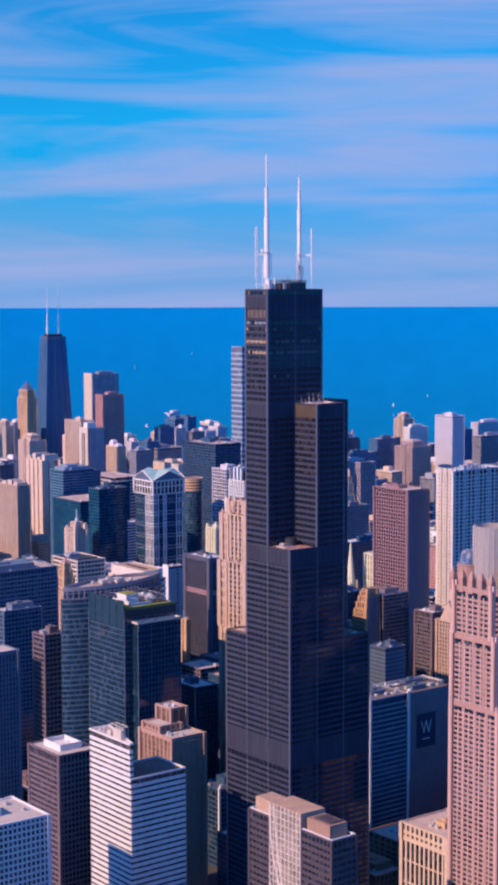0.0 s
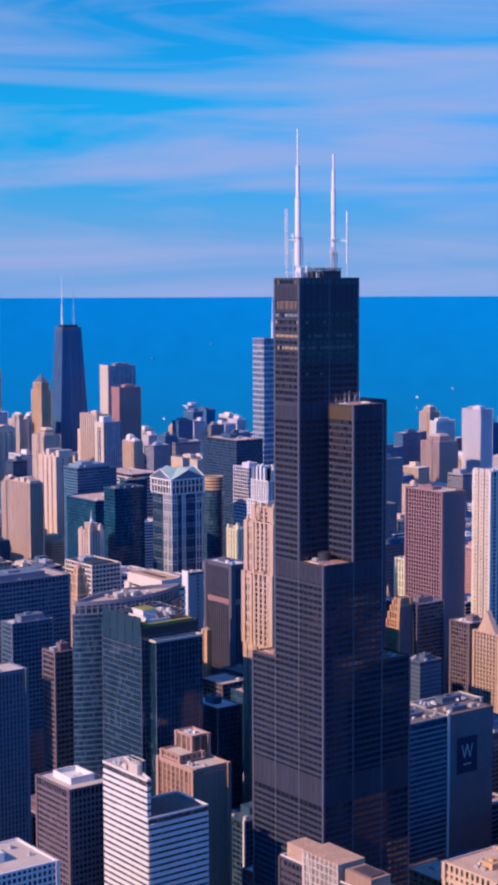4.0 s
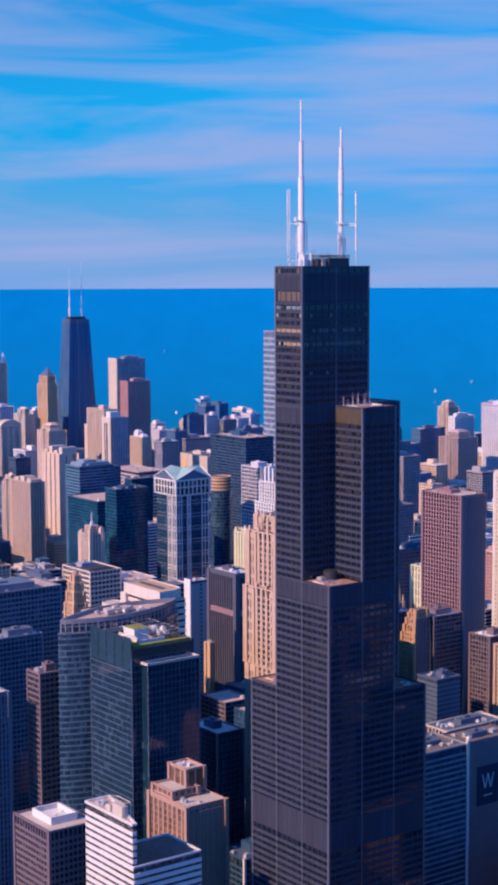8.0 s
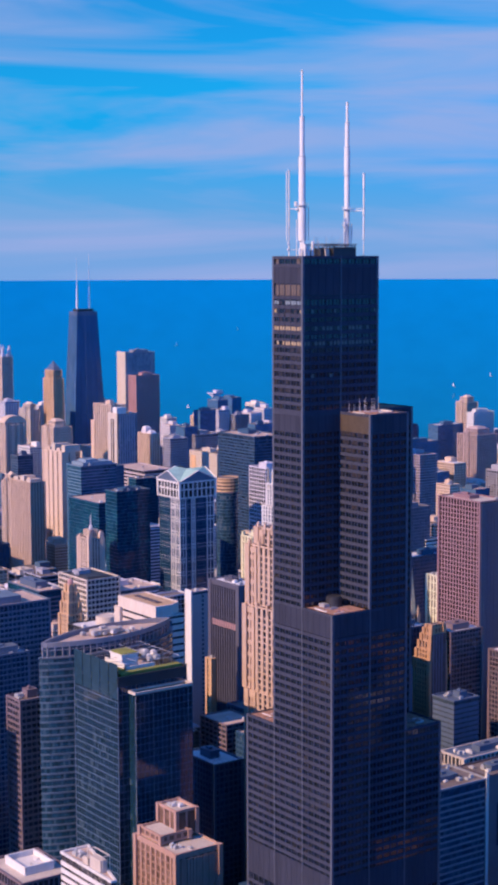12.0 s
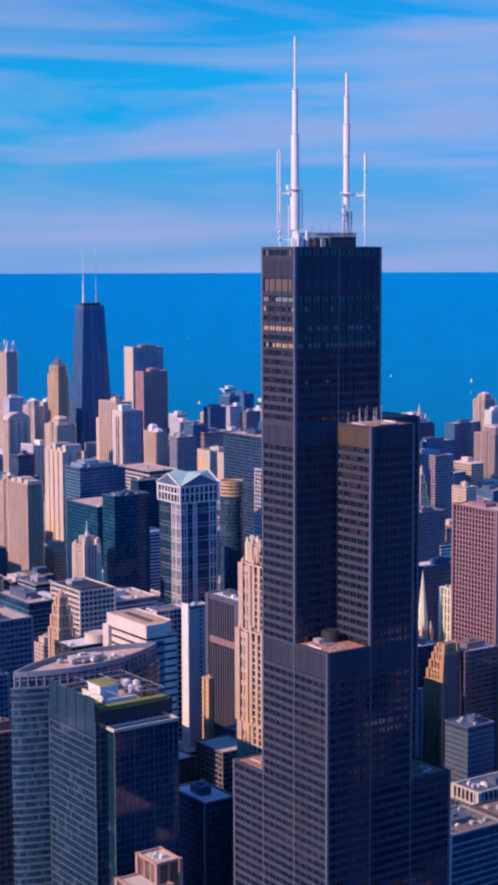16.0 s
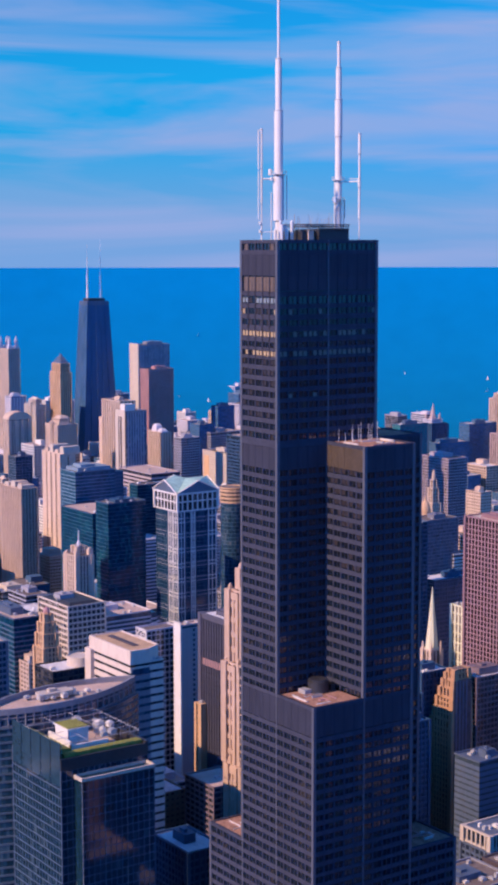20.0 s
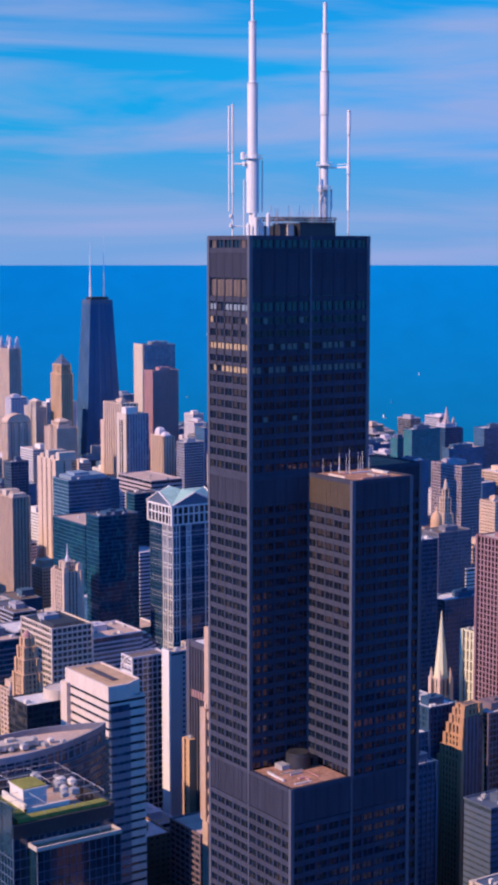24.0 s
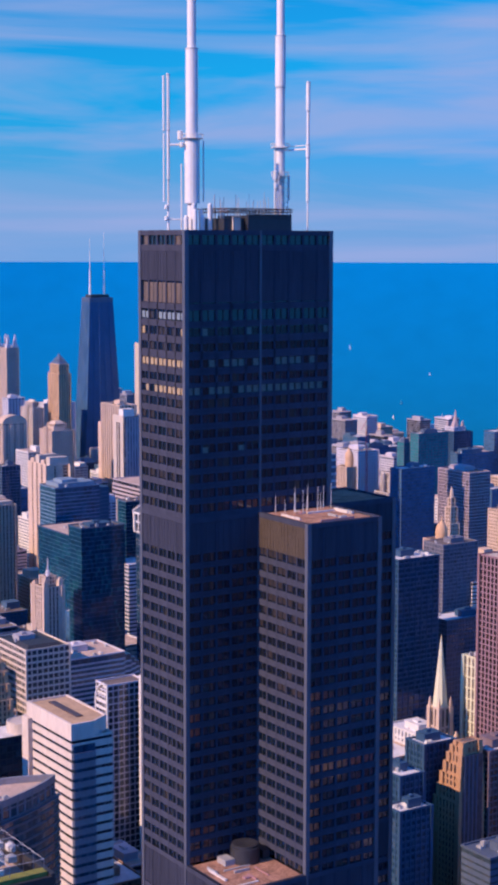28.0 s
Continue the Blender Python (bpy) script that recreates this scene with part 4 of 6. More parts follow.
# cream gothic tower beside the black one
t = thing("gothic_tower", (82, 163, 0), "cream granite gothic tower with stepped shoulders", "building")
for x0, y0, ew, ns, z0, z1 in ((-2.5, -2, 52, 31, 0, 172), (-2, -1.5, 50, 33, 172, 226), (0, 0, 46, 31, 226, 264), (4, 5, 38, 22, 264, 275)):
    tier(t, rect(x0, y0, ew, ns), z0, z1, M_APRICOT, G_DARK, fh=3.9, band=0.9, bay=5.2, pw=2.7, pout=0.6, parapet=1.0)
    for a in (x0, x0 + ew):
        for k in range(4):
            b = y0 + ns * k / 3
            V, F = [], []
            prism(rect(a - 0.9, b - 0.9, 1.8, 1.8), z1 - 4, z1 + 1.2, V, F)
            prism(rect(a - 0.9, b - 0.9, 1.8, 1.8), z1 + 1.2, z1 + 3.2, V, F, rect(a - 0.1, b - 0.1, 0.2, 0.2))
            mesh_ob("pinnacle", V, F, M_APRICOT, t)
    # corner pavilions stand proud of the ribbed middle
    for b, w in ((y0 - 0.4, ns * 0.2), (y0 + ns * 0.72, ns * 0.28 + 0.4)):
        V, F = [], []
        for k in range(3):
            q = b + (w - 1.6) * k / 2
            box(x0 - 1.3, q, z0, x0 + 0.2, q + 1.6, z1 - 1.5, V, F)
        for k in range(int((z1 - z0) / 7.8)):
            box(x0 - 1.1, b, z0 + k * 7.8 + 5.2, x0 + 0.2, b + w, z0 + k * 7.8 + 7.8, V, F)
        box(x0 - 1.35, b - 0.1, z1 - 5, x0 + 0.2, b + w + 0.1, z1 - 1.5, V, F)
        mesh_ob("corner_pavilion", V, F, M_APRICOT, t)
t = block("tower_block", "dark purple-grey ribbed slab with a white roof edge", 246, 437, 178, 20, 40, M_PLUM, G_DARK, roof=M_PALE_ROOF, band=0.5, bay=3.4, pw=1.3, pout=1.2, kit=6, house=0.3, house_h=3, cap=4.0)
V, F = [], []
ring(rect(0, 0, 20, 40), 1.0, 0.02, 140, 145, V, F)
mesh_ob("plant_belt", V, F, M_RUST, t, "reddish plant-floor belt")
t = block("tower_block", "pale grey slab with a white end wall and a window column", 263.5, 533, 155, 18, 9, mat("warm_grey_concrete", (0.36, 0.33, 0.33), 0.8, 0, 0.15, 2, 20, streak=3), G_BLUE, roof=M_GRAVEL, band=3.88, bay=0, proud=0.3, kit=2, house=0)
V, F = [], []
box(-0.9, -0.5, 0, 0.6, 9.4, 156.2, V, F)
mesh_ob("end_wall", V, F, M_WHITE, t, "white end wall")
for k in range(38):
    V, F = [], []
    box(10.6, -0.42, k * 3.9 + 4.6, 12.4, -0.2, k * 3.9 + 6.6, V, F)
    mesh_ob("window", V, F, G_BLUE, t)
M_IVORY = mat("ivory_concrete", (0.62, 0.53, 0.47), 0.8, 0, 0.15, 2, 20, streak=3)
m_roof_tan = mat("tan_roof_felt", (0.46, 0.31, 0.19), 0.9, 0, 0.25, 2, 9)
t = block("ribbed_block", "cream banded office block with a chamfered top", 133, 385, 176, 24, 53, M_IVORY, G_DARK, roof=M_GRAVEL, fh=5.3, band=3.4, bay=0, proud=0.5, kit=3, house=0)
V, F = [], []
ring([(0, 0), (13, 0), (24, 7), (24, 53), (0, 53)], 0.6, 0.6, 175.5, 184, V, F)
mesh_ob("screen_wall", V, F, M_IVORY, t, "tall blank cream parapet")
V, F = [], []
prism([(0.7, 0.7), (13, 0.7), (23.2, 7.4), (23.2, 52.2), (0.7, 52.2)], 176, 183.4, V, F)
mesh_ob("plant_room", V, F, m_roof_tan, t, "tan roof deck")
V, F = [], []
box(-3.2, 47, 0, 3, 55, 176, V, F)
mesh_ob("corner_pier", V, F, M_IVORY, t, "pale blank corner pier")
V, F = [], []
box(9, 12, 183.4, 13, 46, 184.0, V, F)
mesh_ob("louvre_strip", V, F, M_BROWN, t)
# southern shade painted on: blue glass and darker copies of the ivory bands
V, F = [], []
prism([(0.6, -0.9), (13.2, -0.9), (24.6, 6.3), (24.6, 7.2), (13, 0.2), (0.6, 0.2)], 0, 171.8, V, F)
mesh_ob("south_glazing", V, F, G_BLUE, t, "southern side in shaded blue-grey bands")
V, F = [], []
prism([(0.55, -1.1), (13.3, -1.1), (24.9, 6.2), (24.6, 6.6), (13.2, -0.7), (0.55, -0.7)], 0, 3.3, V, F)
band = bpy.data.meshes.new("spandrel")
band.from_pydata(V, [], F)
band.materials.append(mat("shaded_ivory_panel", (0.20, 0.205, 0.235), 0.6, 0, 0.2, 2, 12))
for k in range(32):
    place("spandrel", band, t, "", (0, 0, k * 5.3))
V, F = [], []
box(24.6, 8, 0, 27.5, 13, 150, V, F)
mesh_ob("corner_pier", V, F, M_UMBER, t, "brown pier at the eastern corner")
t = thing("arched_block", (244, 551, 0), "white gridded office block with an arched western end", "building")
tier(t, rect(0, 0, 28, 16), 0, 150, M_LILAC, G_DARK, fh=4.4, band=0.8, bay=4.0, pw=0.6, pout=0.2, proud=0.15, split=False)
# the western end: bands that follow a quarter arch
for k in range(11):
    z0 = 149 - k * 5.0
    reach = 16 - 12 * (1 - math.sqrt(max(0.0, 1 - (max(0.0, z0 - 136) / 13.2) ** 2)))
    V, F = [], []
    prism([(-0.5, 0.2), (0.1, 0.2), (0.1, reach), (-0.5, reach)], z0 - 1.6, z0, V, F)
    mesh_ob("arched_band", V, F, M_WHITE, t)
V, F = [], []
for k in range(12):
    a, b = math.pi / 2 * k / 12, math.pi / 2 * (k + 1) / 12
    rod((-0.5, 16 - 13 * (1 - math.cos(a)), 136 + 14 * math.sin(a)), (-0.5, 16 - 13 * (1 - math.cos(b)), 136 + 14 * math.sin(b)), 0.8, V, F, 5)
rod((-0.5, 16, 90), (-0.5, 16, 136), 0.8, V, F, 5)
rod((-0.5, 0.2, 90), (-0.5, 0.2, 150), 0.8, V, F, 5)
mesh_ob("arch_rim", V, F, M_WHITE, t, "white arched rim")
t = thing("gridded_block", (259, 706, 0), "white gridded block with a dark roof on a corner", "building")
tier(t, rect(0, 0, 36, 54), 0, 138.5, mat("ivory_grid_stone", (0.60, 0.51, 0.43), 0.75, 0, 0.15, 2, 20), G_DARK, fh=4.9, band=1.7, bay=4.3, pw=0.9, proud=0.12, pout=0.16, split=True, roof=M_DARK)
V, F = [], []
prism(rect(3, 4, 30, 24), 136.8, 139.5, V, F, rect(6, 8, 24, 16))
mesh_ob("hipped_deck", V, F, M_DARK, t, "dark hipped roof deck")
roof_kit(t, 3, 28, 30, 24, 137, M_GREY, 4, 0.45, 8, 4)
t = block("tower_block", "low office block with striped floors", 314, 742, 116, 48, 46, M_LILAC, G_BLUE, roof=M_GRAVEL, band=1.5, bay=0, split=False, kit=5, house=0.3)
for k in range(4):
    V, F = [], []
    box(48.4 + k * 6, 0.5 + k * 4, 0, 54.4 + k * 6, 44, 113 - k * 4.5, V, F)
    wing = mesh_ob("stepped_wing", V, F, G_BLUE, t)
    V, F = [], []
    for j in range(27 - k):
        ring(rect(48.4 + k * 6, 0.5 + k * 4, 6, 43.5 - k * 4), 0.25, 0.02, j * 4.1, j * 4.1 + 1.5, V, F)
    tagged(mesh_ob("floor_relief", V, F, M_LILAC, wing), kind="stuff")

# lens-shaped glass tower
t = thing("curved_tower", (0, 0, 0), "lens-shaped blue glass tower with floor bands", "building")
ax, ay, bx2, by2 = -52.0, 224.0, 52.0, 238.0
arc = []
for k in range(25):
    s = k / 24
    arc.append((ax + (bx2 - ax) * s, ay + (by2 - ay) * s - 17.0 * math.sin(math.pi * s) ** 0.8))
for k in range(1, 24):
    s = 1 - k / 24
    arc.append((ax + (bx2 - ax) * s, ay + (by2 - ay) * s + 17.0 * math.sin(math.pi * s) ** 0.8))
tier(t, arc, 0, 204, mat("lens_spandrel", (0.085, 0.13, 0.18), 0.5, 0, 0.2, 2, 14), glass("lens_glass", (0.016, 0.055, 0.095), 1.5, 4.0, 0.1, (0.07, 0.13, 0.18), 0.2, 0.05, 0.6), fh=4.0, band=1.1, bay=0, proud=0.3, roof=M_GRAVEL, parapet=0.6)
tier(t, grown(arc, -1.6), 204, 213.0, M_SILVER, G_BLUE, fh=4.0, band=0.5, bay=3.5, pw=0.3, roof=M_GRAVEL, parapet=3.0, split=False)
roof_kit(t, -20, 222, 44, 18, 211.2, M_BEIGE, 8, 0.4, 12, 2.2)

# glass tower with a planted roof
gx, gy, gz = -37.0, 158.0, 210.0
t = thing("glass_tower", (gx, gy, 0), "clear green glass tower with a planted roof", "building")
tier(t, rect(0, 0, 47, 50), 0, 198, M_STEEL, G_GREEN, fh=4.1, band=0.45, bay=3.0, pw=0.22, pout=0.14, proud=0.12, roof=M_GRAVEL, parapet=0.5, names=("floor_edge", "mullion"))
m_sedum = mat("sedum_roof", (0.21, 0.21, 0.05), 0.95, 0, 0.4, 1.2, 6, 0.5)
m_screen = mat("screen_glass", (0.018, 0.048, 0.078), 0.15, 0.0, 0.3, 2, 9, 0.05)
for k in range(5):
    V, F = [], []
    box(-0.25, k * 10 + 0.35, 190.5, 0.05, k * 10 + 9.65, 211.0 - k % 2 * 0.4, V, F)
    mesh_ob("glass_screen", V, F, m_screen, t, "tall translucent glass screen")
V, F = [], []
box(0, -0.2, 197.6, 47, 1.4, 203.5, V, F)
box(45.5, 0, 197.6, 47.2, 50, 204.5, V, F)
mesh_ob("screen_wall", V, F, M_DARK, t)
V, F = [], []
box(3, 2, 197.7, 45, 6.5, 205.0, V, F)
box(3, 6.5, 197.7, 9, 46, 205.6, V, F)
mesh_ob("planted_roof", V, F, m_sedum, t, "green and yellow sedum roof")
V, F = [], []
box(13, 17, 197.7, 24, 30, 211.0, V, F)
box(12.4, 16.4, 211.0, 24.6, 30.6, 211.6, V, F)
box(9.2, 8, 197.7, 10.2, 30, 208.4, V, F)
box(9.2, 8, 197.7, 30, 9.0, 206.6, V, F)
mesh_ob("plant_room", V, F, M_WHITE, t, "white plant room")
V, F = [], []
box(13.0, 17, 211.6, 24.0, 30, 212.1, V, F)
mesh_ob("plant_roof", V, F, m_sedum, t, "yellow-green planted plant-room roof")
roof_kit(t, 25, 12, 20, 36, 206.0, M_UNIT, 21, 0, 16)
V, F = [], []
for k in range(6):
    for a, b in (((2, 3 + k * 9), (44, 3 + k * 9)),):
        rod((*a, 209.6), (*b, 209.6), 0.13, V, F, 4)
for k in range(4):
    rod((2 + k * 14, 3, 209.6), (2 + k * 14, 48, 209.6), 0.13, V, F, 4)
    for j in range(6):
        rod((2 + k * 14, 3 + j * 9, 198), (2 + k * 14, 3 + j * 9, 209.6), 0.1, V, F, 4)
mesh_ob("roof_frame", V, F, M_UNIT, t, "thin grey steel roof frame")
# lower eastern shoulder on its south side
V, F = [], []
box(7, -7.5, 0, 46, 0, 194, V, F)
mesh_ob("south_bay", V, F, G_GREEN, t)
for k in range(14):
    V, F = [], []
    box(6.9 + k * 3, -7.72, 0, 7.1 + k * 3, -7.4, 193, V, F)
    mesh_ob("bay_mullion", V, F, M_STEEL if k % 4 else M_SILVER, t)
for k in range(47):
    V, F = [], []
    box(6.7, -7.65, k * 4.1, 46.2, -7.4, k * 4.1 + 0.35, V, F)
    mesh_ob("floor_edge", V, F, M_STEEL, t)
V, F = [], []
ring(rect(7, -7.5, 39, 7.4), 0.45, 0.4, 193.6, 195.2, V, F)
mesh_ob("bay_parapet", V, F, M_BEIGE, t)

# foreground: white striped tower with its lower southern half
wx, wy = -132.0, 7.5
t = thing("striped_tower", (wx, wy, 0), "white stone tower striped with dark window bands", "building")
G_BANDS = glass("band_glass", (0.05, 0.05, 0.06), 1.5, 3.75, 0.2, (0.2, 0.18, 0.17), 0.2)
tier(t, [(0, 0.2), (2, 0.2), (15, 47.7), (0, 47.7)], 0, 153, M_WHITE, G_BANDS, fh=3.75, band=2.15, bay=0, proud=0.35, roof=M_GRAVEL, parapet=1.2)
tier(t, rect(0.3, -0.3, 42, 32), 0, 130, M_WHITE, G_BANDS, fh=3.75, band=2.15, bay=0, proud=0.55, roof=M_TAR, parapet=1.0)
V, F = [], []
box(1.0, 12, 151.9, 4.6, 22, 158.5, V, F)
box(2.0, 25, 151.9, 6, 30, 155.5, V, F)
mesh_ob("plant_room", V, F, M_BEIGE, t)
V, F = [], []
for a in (1, 5):
    for b in (10, 24):
        rod((a, b, 152), (a, b, 161), 0.25, V, F, 4)
for a, b in (((1, 10), (5, 10)), ((5, 10), (5, 24)), ((5, 24), (1, 24)), ((1, 24), (1, 10))):
    rod((*a, 161), (*b, 161), 0.3, V, F, 4)
mesh_ob("roof_frame", V, F, M_BEIGE, t)
roof_kit(t, 1, 30, 8, 16, 151.9, M_WHITE, 5, 0, 6)

t = block("tower_block", "dark brown steel tower with a white plant room", -139, 84, 129, 30, 40, M_UMBER, G_DARK, roof=M_BEIGE, fh=3.8, band=1.5, bay=3.0, pw=0.7, kit=4, house=0)
V, F = [], []
ring(rect(7, 10, 17, 22), 0, 1.0, 128, 132.5, V, F)
box(8, 11, 128, 23, 31, 129.5, V, F)
mesh_ob("plant_screen", V, F, M_WHITE, t, "white plant screen")
block("tower_block", "white concrete grid block", -259, -10, 126, 56, 44, M_WHITE, G_BANDS, roof=M_BEIGE, fh=3.8, band=1.2, bay=3.1, pw=0.9, kit=7, house=0.4)

# tan stepped granite tower
t = thing("stepped_tower", (-53, 74, 0), "tan granite tower with stepped rooftop blocks", "building")
g_bronze = glass("bronze_panel", (0.13, 0.08, 0.06), 3.0, 3.9, 0.3, (0.2, 0.13, 0.1), 0.2, 0.03, 0.3)
m_pier = mat("tan_pier_granite", (0.40, 0.245, 0.195), 0.7, 0, 0.18, 2, 18, streak=3)
tier(t, rect(0, 0, 28, 40), 0, 128, m_pier, g_bronze, fh=3.9, band=0.35, bay=5.0, pw=1.6, pout=0.35, roof=M_BEIGE, cap=3.0)
V, F = [], []
for k in range(14):
    box(0.7 + k * 2, -0.62, 0, 2.2 + k * 2, -0.05, 124, V, F)
tagged(mesh_ob("ribbed_wall", V, F, m_pier, t, "blank ribbed granite wall"), kind="stuff")
tier(t, rect(1.5, 17, 18, 21), 128, 133, m_pier, g_bronze, fh=6, band=1.2, bay=5, pw=1.5, pout=0.3, roof=M_BEIGE)
tier(t, rect(14, 21, 13.2, 18), 128, 143, m_pier, g_bronze, fh=11, band=1.5, bay=5.5, pw=1.2, pout=0.3, roof=M_BEIGE, parapet=1.5)
roof_kit(t, 15, 22, 11, 16, 141.6, M_UNIT, 3, 0, 6)
roof_kit(t, 2, 2, 24, 14, 126.9, M_UNIT, 7, 0, 4)

# brown tower with a latticed pale bay
t = thing("brown_tower", (-117, -173, 0), "brown granite tower with a pale latticed bay", "building")
tier(t, rect(0, 0, 18, 75), 0, 135, M_BROWN, G_DARK, fh=3.9, band=2.0, bay=3.4, pw=0.6, pout=0.45, proud=0.4, roof=M_BEIGE)
m_clay = mat("tan_clay_roof", (0.42, 0.275, 0.185), 0.85, 0, 0.25, 2, 8)
for y0, y1, x0, x1, z1, m in ((55.2, 71, 1.5, 14, 143, m_clay), (4, 24, 2.0, 15, 142, M_TAN)):
    V, F = [], []
    box(x0, y0, 133.9, x1, y1, z1, V, F)
    mesh_ob("plant_room", V, F, m, t, "tan clay-clad plant room")
V, F = [], []
ring(rect(0.4, 0.4, 17.2, 74.2), 0.3, 0.6, 134.9, 135.5, V, F)
mesh_ob("coping", V, F, M_WHITE, t, "white parapet coping")
V, F = [], []
box(4, 6, 142, 13, 20, 142.8, V, F)
mesh_ob("louvre_deck", V, F, M_BROWN, t)
V, F = [], []
box(-0.9, 26, 0, 17, 55, 144, V, F)
mesh_ob("lattice_bay", V, F, m_clay, t, "projecting bay with a tan roof")
V, F = [], []
box(-1.0, 26.2, 0, -0.85, 54.8, 143.2, V, F)
mesh_ob("bay_glazing", V, F, glass("taupe_glass", (0.19, 0.155, 0.125), 3.55, 3.9, 0.25, (0.3, 0.25, 0.2), 0.25, 0.03, 0.3), t, "taupe glazing behind the lattice")
for k in range(9):
    V, F = [], []
    box(-1.25, 26 + k * 3.55, 0, -0.88, 26.5 + k * 3.55, 144.1, V, F)
    mesh_ob("lattice_upright", V, F, M_IVORY, t)
for k in range(37):
    V, F = [], []
    box(-1.20, 26, k * 3.9, -0.88, 55, k * 3.9 + 0.4, V, F)
    mesh_ob("lattice_rail", V, F, M_IVORY, t)
# sweeping curved lines over the lattice
for z, y0, y1, rise, sag in ((143, 53.5, 44, -50, 3.5), (143, 50, 38, -62, 2.0), (93, 44, 30, -30, -4), (96, 54, 41, -18, 3), (78, 41, 54, -22, 4), (80, 36, 27, -40, 3)):
    V, F = [], []
    for k in range(8):
        u, v = k / 8, (k + 1) / 8
        bow = lambda q: y0 + (y1 - y0) * q + sag * math.sin(math.pi * q)
        rod((-1.3, bow(u), z + rise * u), (-1.3, bow(v), z + rise * v), 0.55, V, F, 4)
    mesh_ob("lattice_curve", V, F, M_IVORY, t)
V, F = [], []
for k in range(20):
    a, b = math.tau * k / 20, math.tau * (k + 1) / 20
    rod((-1.3, 40 + 6.5 * math.cos(a), 84 + 9 * math.sin(a)), (-1.3, 40 + 6.5 * math.cos(b), 84 + 9 * math.sin(b)), 0.5, V, F, 4)
mesh_ob("lattice_ring", V, F, M_IVORY, t)

# eastern side
t = thing("banded_tower", (138, 79, 0), "dark blue glass tower with pale floor lines and white corner piers", "building")
tier(t, rect(0, 0, 40, 34), 0, 124, M_SILVER, G_BLUE, fh=3.9, band=1.2, bay=0, proud=0.4, roof=M_TAR)
for a, b in ((-0.8, -0.8), (39.0, -0.8), (-0.8, 33.2)):
    V, F = [], []
    box(a, b, 0, a + 1.8, b + 1.8, 125, V, F)
    mesh_ob("corner_pier", V, F, M_WHITE, t, "white corner pier")
roof_kit(t, 2, 2, 36, 30, 122.9, M_STEEL, 12, 0.4, 8, 3)
t = thing("dark_block", (196, 97, 0), "dark brown block with a blue hotel sign on its blank wall", "building")
tier(t, rect(0, 0, 46, 26), 0, 117, M_BROWN, G_DARK, fh=3.9, band=3.2, bay=0, roof=M_TAR)
V, F = [], []
box(0.6, -0.62, 0, 46, -0.3, 116.5, V, F)
mesh_ob("wall_panel", V, F, M_UMBER, t, "blank grey wall")
# this white upright stands in for the sunlit sliver of the western wall
V, F = [], []
box(-1.2, -0.9, 45, 0.6, 0.9, 119, V, F)
mesh_ob("corner_pier", V, F, M_WHITE, t, "white corner pier")
V, F = [], []
box(8, -0.95, 70, 29, -0.6, 98, V, F)
mesh_ob("sign_board", V, F, mat("navy_sign", (0.012, 0.022, 0.06), 0.5, 0, 0.15), t, "navy blue sign board")
V, F = [], []
for k in range(4):
    rod((13.0 + k * 2.7, -1.05, 92 if k % 2 == 0 else 82), (15.7 + k * 2.7, -1.05, 82 if k % 2 == 0 else 92), 0.55, V, F, 4)
box(14.4, -1.05, 76.4, 22.4, -0.96, 77.2, V, F)
mesh_ob("sign_mark", V, F, M_WHITE, t, "white zigzag mark and bar")
roof_kit(t, 2, 2, 42, 22, 116, M_STEEL, 31, 0.35, 9, 3.5)

t = thing("cream_block", (64, -82, 0), "cream stone office block with tall window bays", "building")
tier(t, rect(0, 0, 44, 45), 0, 62, M_CREAM, G_DARK, fh=15.5, band=1.0, bay=4.4, pw=1.7, pout=0.7, roof=M_GRAVEL)
tier(t, rect(-0.3, -0.3, 44.6, 45.6), 62, 73.5, M_CREAM, G_DARK, fh=4.0, band=1.9, bay=4.4, pw=2.4, pout=0.5, roof=M_GRAVEL)
roof_kit(t, 4, 4, 36, 30, 72.4, M_GOLDEN, 14, 0.3, 12, 4)

# pink granite tower with drum lanterns
m_rib = mat("pale_pink_granite", (0.52, 0.355, 0.31), 0.65, 0, 0.12, 2, 18)
t = thing("pink_tower", (11, -187, 0), "pink granite tower crowned by round drum lanterns", "building")
for x0, y0, ew, ns, z0, z1 in ((-5.2, -4, 55, 57, 0, 190), (-5.0, 0, 53, 53, 190, 232), (-4.6, 3, 50, 49, 232, 262)):
    cut = [(x0 + 9, y0), (x0 + ew - 9, y0), (x0 + ew, y0 + 9), (x0 + ew, y0 + ns - 9), (x0 + ew - 9, y0 + ns), (x0 + 9, y0 + ns), (x0, y0 + ns - 9), (x0, y0 + 9)]
    tier(t, cut, z0, z1, M_PINK, G_DARK, fh=3.1, band=1.5, bay=9.0, pw=2.2, pout=0.2, proud=0.15, roof=M_GRAVEL, cap=3.0)
    for k in range(int((ns - 18) / 4.5)):
        V, F = [], []
        box(x0 - 0.42, y0 + 10.6 + k * 4.5, z0, x0 + 0.1, y0 + 11.3 + k * 4.5, z1 - 5, V, F)
        mesh_ob("window_rib", V, F, m_rib, t)
    for px, py in cut:
        for dx, dy in ((-0.9, 0.5), (0.5, -0.9)):
            V, F = [], []
            box(px + dx - 0.75, py + dy - 0.75, z0, px + dx + 0.75, py + dy + 0.75, z1 + 3, V, F)
            mesh_ob("corner_rib", V, F, m_rib, t)
